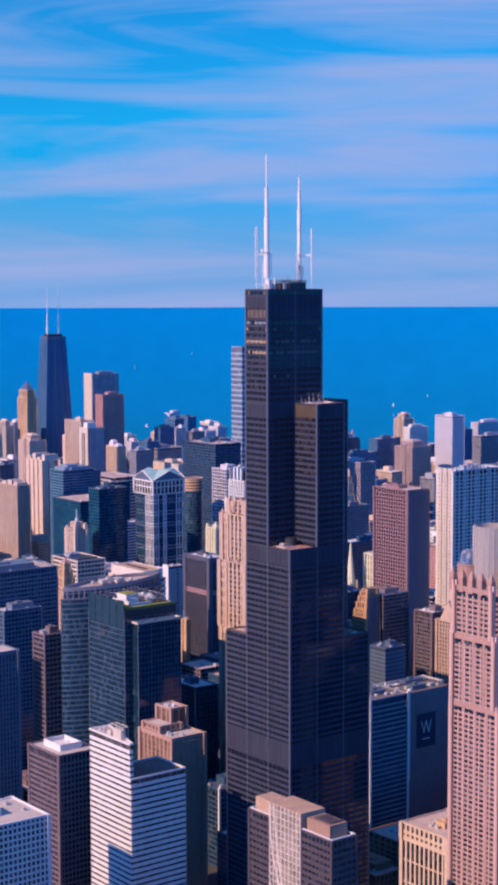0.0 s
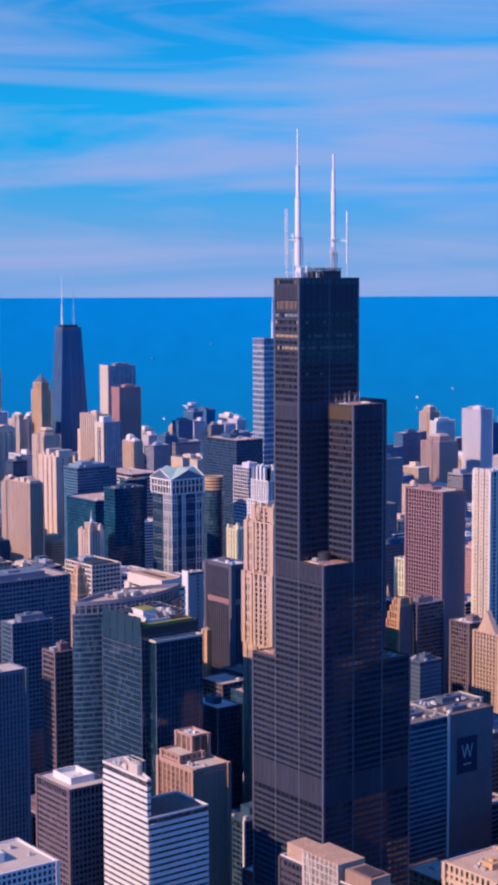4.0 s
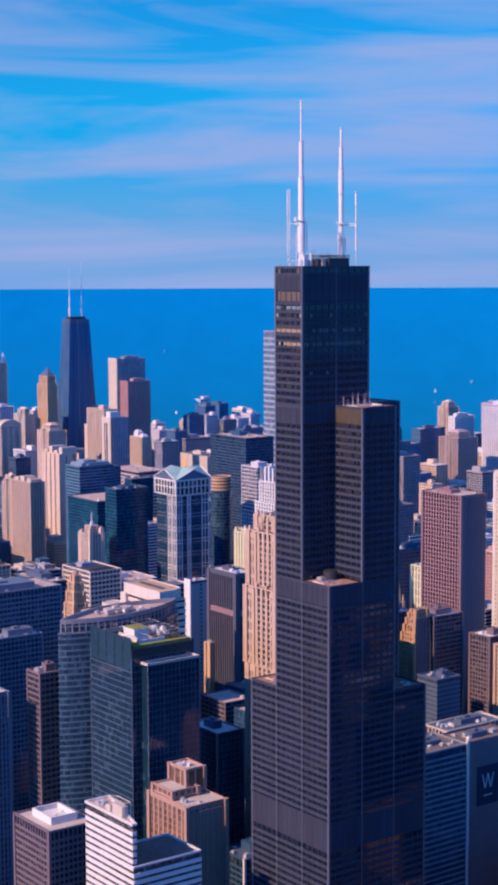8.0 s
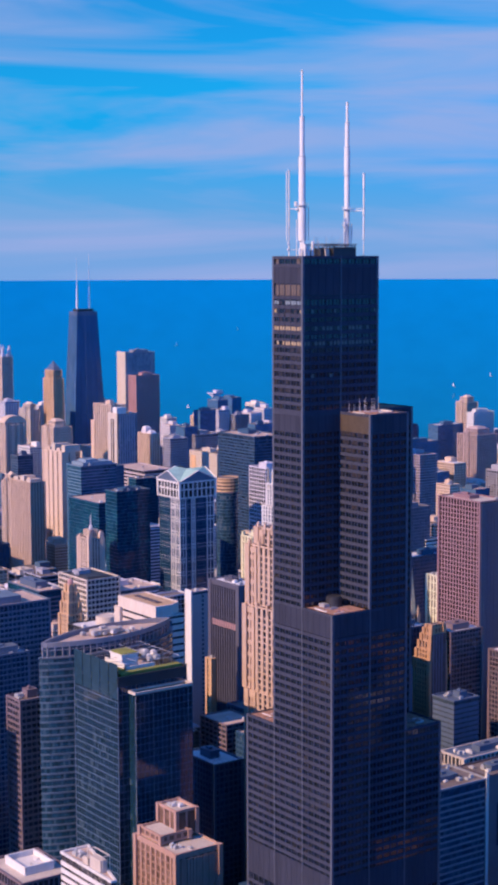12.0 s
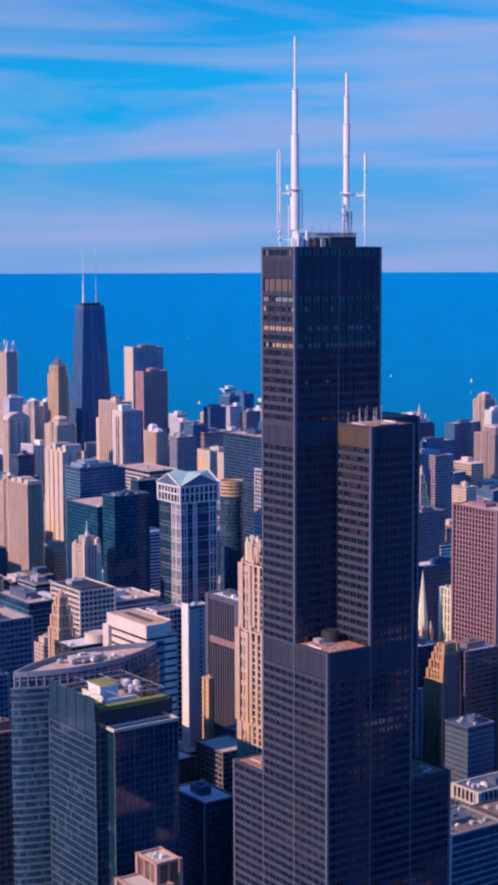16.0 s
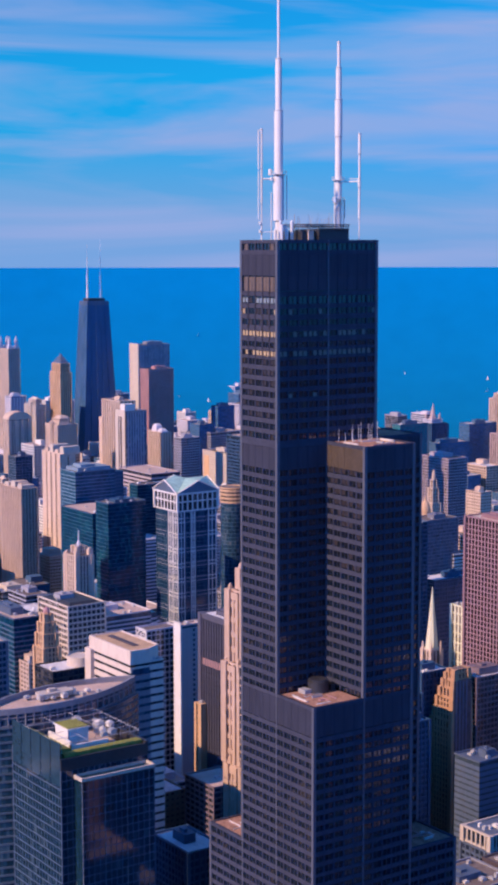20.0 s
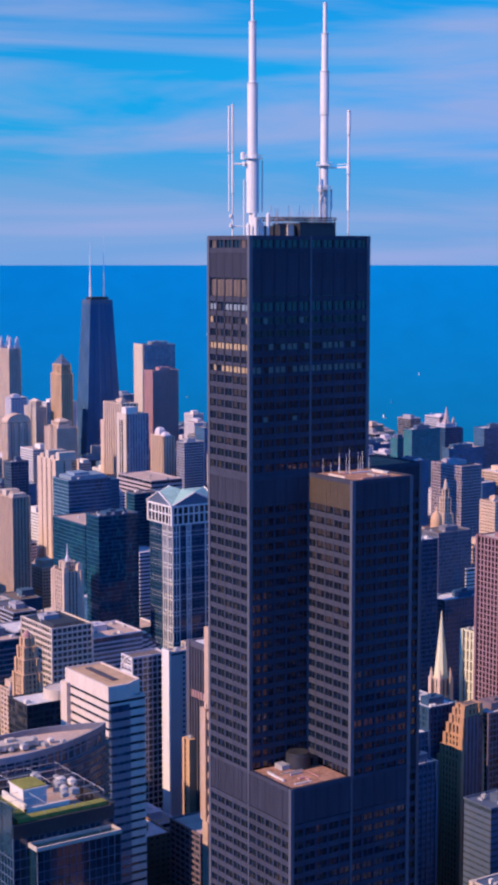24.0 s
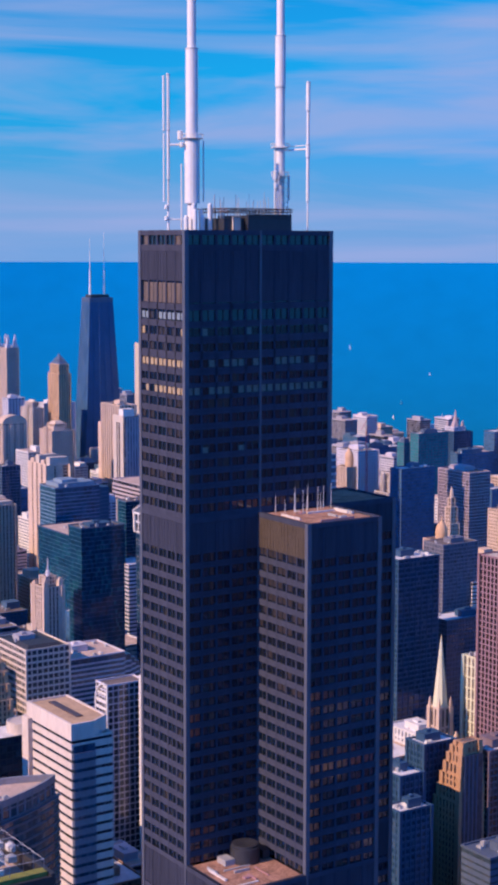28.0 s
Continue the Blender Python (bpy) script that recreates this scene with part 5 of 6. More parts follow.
for a, b in ((-5, 12), (-5, 20), (-5, 28), (-5, 36), (-5, 44), (38, 2), (38, 40), (18, 2), (9, 2), (28, 2), (9, 45), (20, 45)):
    V, F = [], []
    box(a, b, 258, a + 3.6, b + 3.6, 267, V, F)
    prism(rect(a, b, 3.6, 3.6), 267, 271.5, V, F, rect(a + 1.4, b + 1.4, 0.8, 0.8))
    mesh_ob("turret", V, F, M_PINK, t)
m_drum = mat("frosted_drum_glass", (0.30, 0.27, 0.25), 0.35, 0, 0.15, 1, 9, streak=6)
V, F = [], []
lathe([(12.2, 260), (12.2, 297), (11.2, 297.2), (11.2, 294), (1, 294)], 32, V, F, 19, 34)
mesh_ob("drum_lantern", V, F, m_drum, t, "large frosted glass drum")
V, F = [], []
for k in range(24):
    c = k * math.tau / 24
    rod((19 + 12.4 * math.cos(c), 34 + 12.4 * math.sin(c), 260), (19 + 12.4 * math.cos(c), 34 + 12.4 * math.sin(c), 297), 0.2, V, F, 4)
mesh_ob("drum_ribs", V, F, M_LILAC, t)
for a, b in ((10, 46), (36, 46), (10, 12), (36, 12)):
    V, F = [], []
    lathe([(7.0, 260), (7.0, 272), (7.3, 272.3), (7.3, 273), (1, 273.2)], 20, V, F, a, b)
    drum = mesh_ob("drum_lantern", V, F, M_PINK, t, "brown granite drum with a glass cap")
    V, F = [], []
    lathe([(6.0, 273), (5.6, 276), (4.6, 279.5), (2.6, 281.5), (0.1, 282)], 20, V, F, a, b)
    mesh_ob("glass_cap", V, F, G_PALE, drum)
block("gold_block", "golden terracotta office block with a gable", 421, 264, 118, 24, 32, M_APRICOT, G_SHOP, band=1.1, bay=4.0, pw=1.3, pout=0.8, kit=2, house=0.4, house_h=4)
t = thing("white_tower", (505, 360, 0), "white concrete tower with dark glazing between upright fins", "building")
tier(t, rect(0, 0, 71, 22.5), 0, 253, M_WHITE, G_DARK, fh=3.9, band=1.1, bay=9, pw=1.4, pout=0.3, proud=0.2, roof=M_PALE_ROOF)
for y0 in (0.3, 8.2, 16.0):
    V, F = [], []
    box(-1.2, y0 - 0.2, 0, 0.2, y0 + 6.2, 255, V, F)
    mesh_ob("wall_panel", V, F, M_BEIGE, t, "blank pale wall panel")
    V, F = [], []
    for k in range(62):
        box(-1.3, y0 + 2.3, k * 3.95 + 6, -1.15, y0 + 3.3, k * 3.95 + 7.6, V, F)
    tagged(mesh_ob("slit_windows", V, F, G_DARK, t), kind="stuff")
roof_kit(t, 4, 2, 64, 18, 252, M_GREY, 9, 0.4, 8, 4)
for k in range(12):
    V, F = [], []
    box(3 + k * 5.8, -0.55, 0, 4.2 + k * 5.8, 0.1, 257, V, F)
    mesh_ob("fin", V, F, M_WHITE, t)
M_PANE = glass("dark_square_glass", (0.008, 0.010, 0.018), 3.7, 3.9, 0.1, (0.02, 0.02, 0.028), 0.1, 0.02, 0.4)
t = block("red_tower", "red granite tower with a tight square window grid", 467, 388, 233, 30, 52, M_RED, M_PANE, fh=3.9, band=0.9, bay=3.7, pw=1.5, pout=0.12, proud=0.1, kit=4, house=0.4, house_h=3, roof=M_BEIGE)
# navy sheet paints the shade on the granite's southern side
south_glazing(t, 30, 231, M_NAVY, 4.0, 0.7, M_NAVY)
# church spire
M_SPIRE = mat("ivory_stone", (0.62, 0.60, 0.42), 0.8, 0, 0.15, 1, 9)
t = thing("church_spire", (460, 470, 0), "pale gothic church spire on a stone tower", "church")
tier(t, rect(-8, -8, 16, 16), 0, 96, M_CREAM, G_SHOP, band=1.2, bay=4, pw=1.8)
tier(t, rect(-5, -5, 10, 10), 96, 122, M_CREAM, G_SHOP, fh=11, band=1.5, bay=4.2, pw=1.6)
V, F = [], []
prism([(5.6 * math.cos(k * math.tau / 8 + 0.39), 5.6 * math.sin(k * math.tau / 8 + 0.39)) for k in range(8)], 121, 172, V, F, [(0.2 * math.cos(k * math.tau / 8 + 0.39), 0.2 * math.sin(k * math.tau / 8 + 0.39)) for k in range(8)])
mesh_ob("spire", V, F, M_SPIRE, t)
for a in (-5, 5):
    for b in (-5, 5):
        V, F = [], []
        prism(rect(a - 0.9, b - 0.9, 1.8, 1.8), 112, 123, V, F)
        prism(rect(a - 0.9, b - 0.9, 1.8, 1.8), 123, 129, V, F, rect(a - 0.1, b - 0.1, 0.2, 0.2))
        mesh_ob("pinnacle", V, F, M_CREAM, t)
for a, b in ((-8, -8), (-8, 0), (-8, 8), (8, -8), (0, -8), (8, 8)):
    V, F = [], []
    prism(rect(a - 1.2, b - 1.2, 2.4, 2.4), 92, 101, V, F)
    prism(rect(a - 1.2, b - 1.2, 2.4, 2.4), 101, 105, V, F, rect(a - 0.1, b - 0.1, 0.2, 0.2))
    mesh_ob("pinnacle", V, F, M_CREAM, t)
# slate colour that stands for walls in shade
G_SHADED = glass("shaded_slate", (0.035, 0.055, 0.075), 2.0, 3.9, 0.3, (0.06, 0.07, 0.08), 0.2, 0.03, 0.3)
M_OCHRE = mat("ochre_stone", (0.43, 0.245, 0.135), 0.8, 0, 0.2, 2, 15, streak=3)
# gold-lit stepped tower
t = thing("stepped_tower", (359, 332, 0), "golden stone setback tower stepping down on one side", "building")
for k, (ns, z0, z1) in enumerate(((21, 0, 112), (18.5, 112, 120), (16, 120, 128), (13.5, 128, 135), (11, 135, 141), (8.5, 141, 146), (6, 146, 149))):
    tier(t, rect(0.4 * k, 0, 17 - 0.8 * k, ns), z0, z1, M_OCHRE, G_DARK, fh=3.9, band=1.2, bay=3.0, pw=1.7, pout=0.4, parapet=0.6)
# the ochre stone's southern shade, laid on as a slate sheet
south_glazing(t, 17, 141, G_SHADED, 3.0, 1.1)
block("tower_block", "pale yellow stone tower with window columns", 480, 445, 156, 16, 24, M_SPIRE, G_SHOP, fh=7.8, band=1.0, bay=4.0, pw=2.0, pout=0.25, kit=2)
# glass tower with a spire, behind the black one
t = thing("glass_tower", (808, 1118, 0), "silver glass skyscraper with rounded steps and a spire", "skyscraper")
for x0, y0, ew, ns, z0, z1 in ((-3, -3, 40, 34, 0, 200), (0, 0, 32, 26, 200, 356)):
    tier(t, rect(x0, y0, ew, ns), z0, z1, mat("silver_blue_panel", (0.32, 0.40, 0.47), 0.4, 0.2, 0.2, 2, 20), G_PALE, fh=8, band=2.6, bay=0, proud=0.5, split=False)
V, F = [], []
lathe([(1.6, 350), (1.4, 378), (0.6, 380), (0.3, 418)], 10, V, F, 26, 13)
mesh_ob("spire", V, F, M_MAST, t)

# further blocks: kind, east, north, height, width, depth
MORE = [
    ("lilac", 913, 2141, 178, 29, 23), ("beige", 882, 1983, 176, 18, 43), ("vault", 815, 1953, 158, 41, 20), ("cream", 798, 1745, 168, 34, 40), ("steel", 626, 1546, 152, 26, 22), ("cream", 488, 1302, 150, 14, 26),
    # the navy block at 313, 330 is lengthened to shade the golden stepped tower
    ("green", 1139, 1327, 184, 52, 17), ("green", 1172, 1399, 163, 14, 15), ("lilac", 1137, 1458, 146, 36, 51), ("navy", 516, 588, 199, 40, 24), ("navy", 577, 602, 141, 60, 24), ("navy", 294, 306, 128, 22, 14), ("navy", 313, 330, 138, 17, 25),
    ("ash", 797, 868, 138, 46, 30), ("umber", 380, 330, 141, 34, 22), ("umber", 416, 298, 124, 24, 24), ("lilac", 1496, 1359, 202, 30, 46), ("cream", 1555, 1557, 182, 26, 28), ("pale", 1472, 1452, 176, 48, 16), ("rose", 1382, 1349, 150, 46, 47),
    ("blue", 1411, 1478, 155, 60, 23), ("mauve", 1035, 1103, 165, 33, 57), ("cream", 991, 992, 138, 18, 26), ("umber", -51, 251, 172, 18, 17), ("slate", 0, 408, 160, 38, 18), ("navy", 67, 213, 119, 22, 36),
    ("grey", 907, 1559, 158, 33, 20), ("blue", 1092, 1797, 146, 27, 28), ("blue", 1283, 2030, 148, 37, 22), ("grey", 1108, 1786, 132, 58, 37),
    ("grey", 1398, 2073, 130, 35, 20), ("blue", 1254, 1806, 140, 47, 22), ("cream", 611, 917, 121, 18, 22),
    ("grey", 1380, 1782, 103, 40, 57), ("blue", 1371, 1752, 106, 51, 12), ("blue", 1371, 1532, 150, 43, 24),
    ("blue", 938, 1112, 176, 50, 20), ("lilac", 1446, 1601, 112, 60, 24),
    ("navy", 352, 356, 143, 24, 16), 
    ("grey", 1844, 1712, 163, 24, 50), ("blue", 1793, 1622, 143, 24, 24), ("lilac", 1884, 1671, 150, 79, 20),
    ("grey", 1673, 1458, 147, 82, 22), ("rust", 770, 650, 112, 22, 24), 
    ("blue", 1223, 1334, 150, 58, 24), ("blue", 1460, 1525, 140, 39, 28), 
    ("slate", -6, 434, 190, 76, 43), ("lilac", 985, 2080, 172, 22, 24), ("pale", 925, 2030, 178, 30, 24),
]
LOOK = {"vault": (M_CREAM, G_BLUE, "cream stone vaulted"), "rose": (mat("rose_granite", (0.43, 0.325, 0.32), 0.7, 0, 0.18, 2, 20, streak=3), G_SHOP, "rose granite"), "ash": (mat("ash_violet_panel", (0.17, 0.17, 0.21), 0.6, 0, 0.2, 2, 20), glass("ash_glass", (0.10, 0.11, 0.15), 3.0, 3.9, 0.2, (0.14, 0.14, 0.18), 0.15, 0.03, 0.3), "ash-violet panelled"), "slate": (mat("slate_blue_panel", (0.135, 0.175, 0.23), 0.5, 0.1, 0.2, 2, 20), G_BLUE, "slate-blue steel and glass"), "mauve": (mat("mauve_granite", (0.40, 0.33, 0.37), 0.65, 0, 0.15, 2, 25), G_DARK, "mauve granite"), "lilac": (M_LILAC, G_BLUE, "pale grey stone"), "cream": (M_CREAM, G_SHOP, "cream stone"), "beige": (M_BEIGE, G_SHOP, "beige concrete"), "grey": (M_GREY, G_DARK, "grey granite"), "brown": (M_BROWN, G_DARK, "dark brown steel"), "blue": (M_AZURE, G_DEEP, "blue glass and steel"), "green": (M_STEEL, G_SEA, "sea-green glass"), "dark": (M_DARK, G_DARK, "black steel"), "rust": (M_RUST, G_SHOP, "rust-red granite"), "pale": (M_WHITE, G_PALE, "white stone and pale glass"), "steel": (M_STEEL, G_BLUE, "blue-grey steel and glass"), "umber": (M_UMBER, G_DARK, "umber granite"), "navy": (M_NAVY, G_BLUE, "navy glass and steel"), "tan": (M_TAN, G_SHOP, "tan granite"), "plum": (M_PLUM, G_DARK, "purple-grey granite"), "golden": (M_GOLDEN, G_SHOP, "golden stone")}
STONE = ("vault", "rose", "golden", "cream", "beige", "lilac", "tan", "pale", "rust")
FOOT = []
for ob in list(scene.objects):
    if ob.parent is None and ob.type == "EMPTY":
        xs, ys = [], []
        for c in ob.children:
            for k in c.bound_box:
                xs.append(ob.location.x + c.location.x + k[0])
                ys.append(ob.location.y + c.location.y + k[1])
        if xs:
            FOOT.append((min(xs), min(ys), max(xs), max(ys)))
FOOT.append((255, 175, 420, 300))
rb, thin = random.Random(11), random.Random(29)
for kind, x, y, z, ew, ns in MORE:
    wall, glaz, word = LOOK[kind]
    near = math.hypot(x, y) < 700
    ribbed = kind in ("cream", "beige", "rose") and y > 1200
    t = block("tower_block", word + " tower among the city blocks", x, y, z, ew, ns, wall, glaz, band=(rb.choice((1.6, 2.0, 2.4)) if kind in STONE else rb.choice((1.0, 1.4))) * (0.35 if ribbed else 1), bay=(3.2, 4.5, 5.5)[rb.randrange(3)] if not near else 3.4, pw=rb.choice((1.4, 2.0)) if kind in STONE else rb.choice((0.4, 0.8)), split=near, kit=rb.randint(2, 6), house=rb.uniform(0.3, 0.6), roof=(rb.choice((M_TAR, M_GRAVEL, M_PALE_ROOF)), M_PALE_ROOF)[kind == "navy" or x == 380])
    if kind == "vault":
        # a half-round stone top over three tall glazed bays
        V, F = [], []
        arch = [(ew / 2 - (ew / 2 + 0.6) * math.cos(math.pi * k / 12), z - 0.8 + 13 * math.sin(math.pi * k / 12)) for k in range(13)]
        V += [(a, -0.4, h) for a, h in arch] + [(a, ns + 0.4, h) for a, h in arch]
        F += [tuple(range(13)), tuple(range(25, 12, -1))] + [(k, k + 13, k + 14, k + 1) for k in range(12)] + [(0, 12, 25, 13)]
        mesh_ob("vault_roof", V, F, wall, t, "half-round cream stone top")
        for k in range(4):
            V, F = [], []
            box(k * (ew - 4.5) / 3, -1.3, 0, k * (ew - 4.5) / 3 + 4.5, 0.1, z - 2, V, F)
            mesh_ob("broad_pier", V, F, wall, t)
    if ribbed:
        # setback crown and a projecting bay on the west
        a, b = ew * 0.22, ns * 0.2
        tier(t, rect(a, b, ew - 2 * a, ns - 2 * b), z, z + 9, wall, glaz, band=0.7, bay=3.4, pw=1.6, split=False, parapet=0.8)
        tier(t, rect(-1.6, ns * 0.36, 1.5, ns * 0.28), 0, z + 4, wall, glaz, band=0.7, bay=3.0, pw=1.3, pout=0.3, split=False, parapet=0.5)
        V, F = [], []
        prism(rect(a + 2, b + 2, ew - 2 * a - 4, ns - 2 * b - 4), z + 8.2, z + 12, V, F, rect(a + 4, b + 5, max(1, ew - 2 * a - 8), max(1, ns - 2 * b - 10)))
        mesh_ob("roof_cap", V, F, wall, t)
    FOOT.append((x, y, x + ew, y + ns))


def clear(x0, y0, x1, y1, gap=4):
    return all(x1 + gap < a or x0 - gap > c or y1 + gap < b or y0 - gap > d for a, b, c, d in FOOT)


# the rest of the blocks: the nearer ones as buildings, the far ones and those off to the side joined
class Joined:
    def __init__(self):
        self.V, self.F, self.I, self.mats = [], [], [], []

    def slot(self, m):
        if m not in self.mats:
            self.mats.append(m)
        return self.mats.index(m)

    def mark(self, m):
        self.I += [self.slot(m)] * (len(self.F) - len(self.I))

    def building(self, x, y, z, ew, ns, wall, glaz, roof, band, bay, r):
        poly = rect(x, y, ew, ns)
        prism(poly, 0, z - 1, self.V, self.F)
        self.mark(glaz)
        for k in range(int(z / 3.9)):
            ring(poly, 0.35, 0.02, k * 3.9, k * 3.9 + band, self.V, self.F)
        if bay:
            for px, py, (nx, ny), corner in stops(poly, bay):
                box(px - 0.5, py - 0.5, 0, px + 0.5, py + 0.5, z - 0.05, self.V, self.F)
        ring(poly, 0.55, 0.5, z - 2, z, self.V, self.F)
        self.mark(wall)
        prism(grown(poly, -0.5), z - 0.99, z - 0.8, self.V, self.F)
        self.mark(roof)
        a, b, h = ew * r.uniform(0.3, 0.6), ns * r.uniform(0.3, 0.6), r.uniform(3, 7)
        px, py = x + (ew - a) * r.random(), y + (ns - b) * r.random()
        box(px, py, z - 0.8, px + a, py + b, z + h, self.V, self.F)
        self.mark(wall)
        for k in range(3):
            px, py = x + 2 + (ew - 6) * r.random(), y + 2 + (ns - 6) * r.random()
            box(px, py, z - 0.8, px + r.uniform(1.5, 3.5), py + r.uniform(1.5, 3.5), z + r.uniform(0.5, 1.6), self.V, self.F)
        self.mark(M_UNIT)

    def finish(self, name, label):
        me = bpy.data.meshes.new(name)
        me.from_pydata(self.V, [], self.F)
        for m in self.mats:
            me.materials.append(m)
        me.polygons.foreach_set("material_index", self.I)
        me.update()
        return tagged(place(name, me), label, "city", kind="stuff")


far_city, count = Joined(), 0
SUNNY = ["cream", "lilac", "beige", "grey", "cream", "pale", "blue", "beige", "lilac", "pale", "blue"]
for i in range(len(EAST) - 1):
    for j in range(len(NORTH) - 1):
        for u in range(3):
            for v in range(2):
                x0, y0 = EAST[i] + 12 + u * 34 + rb.uniform(0, 3), NORTH[j] + 12 + v * 52 + rb.uniform(0, 3)
                ew, ns = rb.uniform(24, 31), rb.uniform(34, 47)
                # unseen south-eastern blocks, added for warm reflections in the black tower's glass
                aside = y0 < -40 and x0 > 150
                bearing = math.degrees(math.atan2(x0 + 691, y0 + 844))
                seen = 25 < bearing < 50
                if not (seen or aside) or not clear(x0, y0, x0 + ew, y0 + ns) or (x0 > 1500 and y0 < 900):
                    continue
                if aside and math.hypot(x0, y0) > 500 and thin.random() < 0.55:
                    continue
                far = math.hypot(x0, y0)
                h = rb.uniform(18, 42) if far < 330 else rb.uniform(30, 95) if far < 1500 else rb.uniform(30, 110) * (1.15 if rb.random() < 0.3 else 0.8)
                if aside:
                    h = rb.uniform(40, 115)
                # past 1500 m paler kinds stand in for haze
                kind = rb.choice(("umber", "navy", "grey", "steel", "tan") if math.hypot(x0, y0) < 520 else ("lilac", "pale", "cream", "grey", "blue", "lilac") if far > 1500 and not aside else SUNNY if not aside else ("cream", "tan", "grey", "rust", "beige"))
                wall, glaz, word = LOOK[kind]
                band, bay, roof = rb.choice((1.7, 2.1, 2.5) if kind in STONE else (0.9, 1.4)), rb.choice((0, 4.0, 6.0)), rb.choice((M_TAR, M_GRAVEL, M_PALE_ROOF, M_GRAVEL))
                if seen and not aside and far < 1250 and count < 230:
                    block("city_building", word + " city building of middling height", x0, y0, h, ew, ns, wall, glaz, band=band, bay=bay, pw=1.8 if kind in STONE else 0.8, split=False, kit=2, house=rb.choice((0, 0.4, 0.6)), roof=roof, group="city blocks", seed=i * 97 + j * 13 + u * 5 + v)
                    count += 1
                else:
                    far_city.building(x0, y0, h, ew, ns, wall, glaz, roof, band, bay, rb)
far_city.finish("far_city", "far city blocks of stone, concrete and glass")

# ---- smaller neighbours ----
t = block("banded_block", "teal banded office block with a beige roof", 217, 724, 130, 24, 64, M_STEEL, G_TEAL, roof=M_GRAVEL, fh=4.2, band=1.1, bay=0, proud=0.4, kit=6, house=0.5, house_h=6)
t = thing("stepped_tower", (205, 646, 0), "small golden stepped tower", "building")
for g, z0, z1 in ((0, 0, 122), (1.6, 122, 133), (3.2, 133, 142), (5.0, 142, 149)):
    tier(t, rect(g * 0.8, g, 13.5 - 1.6 * g, 16 - 2 * g), z0, z1, M_GOLDEN, G_SHOP, fh=3.9, band=1.2, bay=3.0, pw=1.5, parapet=0.8)
V, F = [], []
lathe([(2.9, 148), (2.9, 151), (2.2, 152.5), (0.4, 154)], 8, V, F, 6.7, 8)
mesh_ob("crown", V, F, M_RUST, t, "small reddish crown")
# dark low block with a pale drum on its roof
t = block("drum_block", "dark low block with a white roof and a round drum", 128, 483, 150, 44, 26, M_DARK, G_DARK, roof=M_PALE_ROOF, fh=3.9, band=1.0, bay=4, pw=0.4, pout=0.2, kit=5, house=0)
V, F = [], []
lathe([(0.1, 148.9), (9.0, 148.9), (9.0, 155.5), (8.4, 155.7), (8.2, 155.0), (0.1, 155.0)], 28, V, F, 27, 11)
mesh_ob("roof_drum", V, F, M_BEIGE, t, "pale round roof drum")
block("tower_block", "pale banded block with a white roof between taller towers", 514, 1008, 125, 24, 30, M_LILAC, G_BLUE, roof=M_PALE_ROOF, band=1.7, bay=0, split=False, kit=2, house=0)
t = block("tower_block", "slim teal glass slab with a pale edge", 593, 1156, 161, 34, 20, M_AZURE, G_TEAL, band=0.5, bay=0, proud=0.1, split=False, kit=2, house=0)
V, F = [], []
box(-0.6, 18.5, 0, 0.8, 20.4, 161.5, V, F)
mesh_ob("edge_wall", V, F, M_BEIGE, t, "pale edge wall")
t = block("tower_block", "ivory stone tower with broad upright ribs", 510, 782, 144, 15, 21, M_SPIRE, G_SHOP, band=0.6, bay=5.2, pw=3.0, pout=0.5, split=False, kit=2, house=0.4, house_h=3)
for a, b in ((-0.5, -0.5), (-0.5, 18.5), (12.5, -0.5), (12.5, 18.5)):
    V, F = [], []
    box(a, b, 142, a + 3, b + 3, 148, V, F)
    mesh_ob("corner_turret", V, F, M_SPIRE, t)
block("low_block", "narrow block with a sunlit pink end", 551, 1052, 68, 7, 9, M_CREAM, G_SHOP, band=3.6, bay=0, split=False, kit=0, house=0)
t = block("dark_low_block", "dark low block with a white strip for its sunlit corner", 28, 128, 62, 44, 28, M_NAVY, G_DARK, roof=M_STEEL, fh=3.9, band=1.2, bay=4.4, pw=0.5, pout=0.2, kit=5, house=0.4)
# white strip paints the sunlight along the dark block's corner
V, F = [], []
box(-0.9, -0.9, 0, 0.7, 0.7, 63, V, F)
mesh_ob("corner_pier", V, F, M_WHITE, t, "white strip for the sunlit corner edge")
# block with a colonnaded roof storey
t = thing("colonnade_block", (277, 204, 0), "pale low block with a colonnaded top storey", "building")
# roof shade is painted in with dark tar and blue-grey steel
tier(t, rect(0, 0, 62, 26), 0, 76, M_STEEL, G_DARK, fh=3.9, band=1.6, bay=4.2, pw=1.0, roof=M_TAR)
tier(t, rect(1, 1, 60, 24), 76, 86, M_BEIGE, G_DARK, fh=14, band=1.5, bay=4.2, pw=1.3, pout=0.8, roof=M_STEEL)
roof_kit(t, 3, 3, 54, 20, 85, M_STEEL, 77, 0.4, 10, 4)
block("low_block", "low block with shade put into its wide blue-grey roof", 262, 150, 74, 80, 48, M_STEEL, G_DARK, roof=M_STEEL, fh=3.9, band=1.6, bay=4.2, pw=0.8, kit=12, house=0.25, house_h=4)
t = block("white_roof_tower", "blue-grey ribbed tower with a pale tan roof", -100, 258, 162, 29, 26, LOOK["slate"][0], G_BLUE, roof=M_BEIGE, fh=3.9, band=0.8, bay=2.9, pw=1.3, pout=0.4, proud=0.2, kit=2, house=0, cap=3.0)
t = thing("white_turret", (835, 866, 0), "white stone turret with a drum beside a low block", "building")
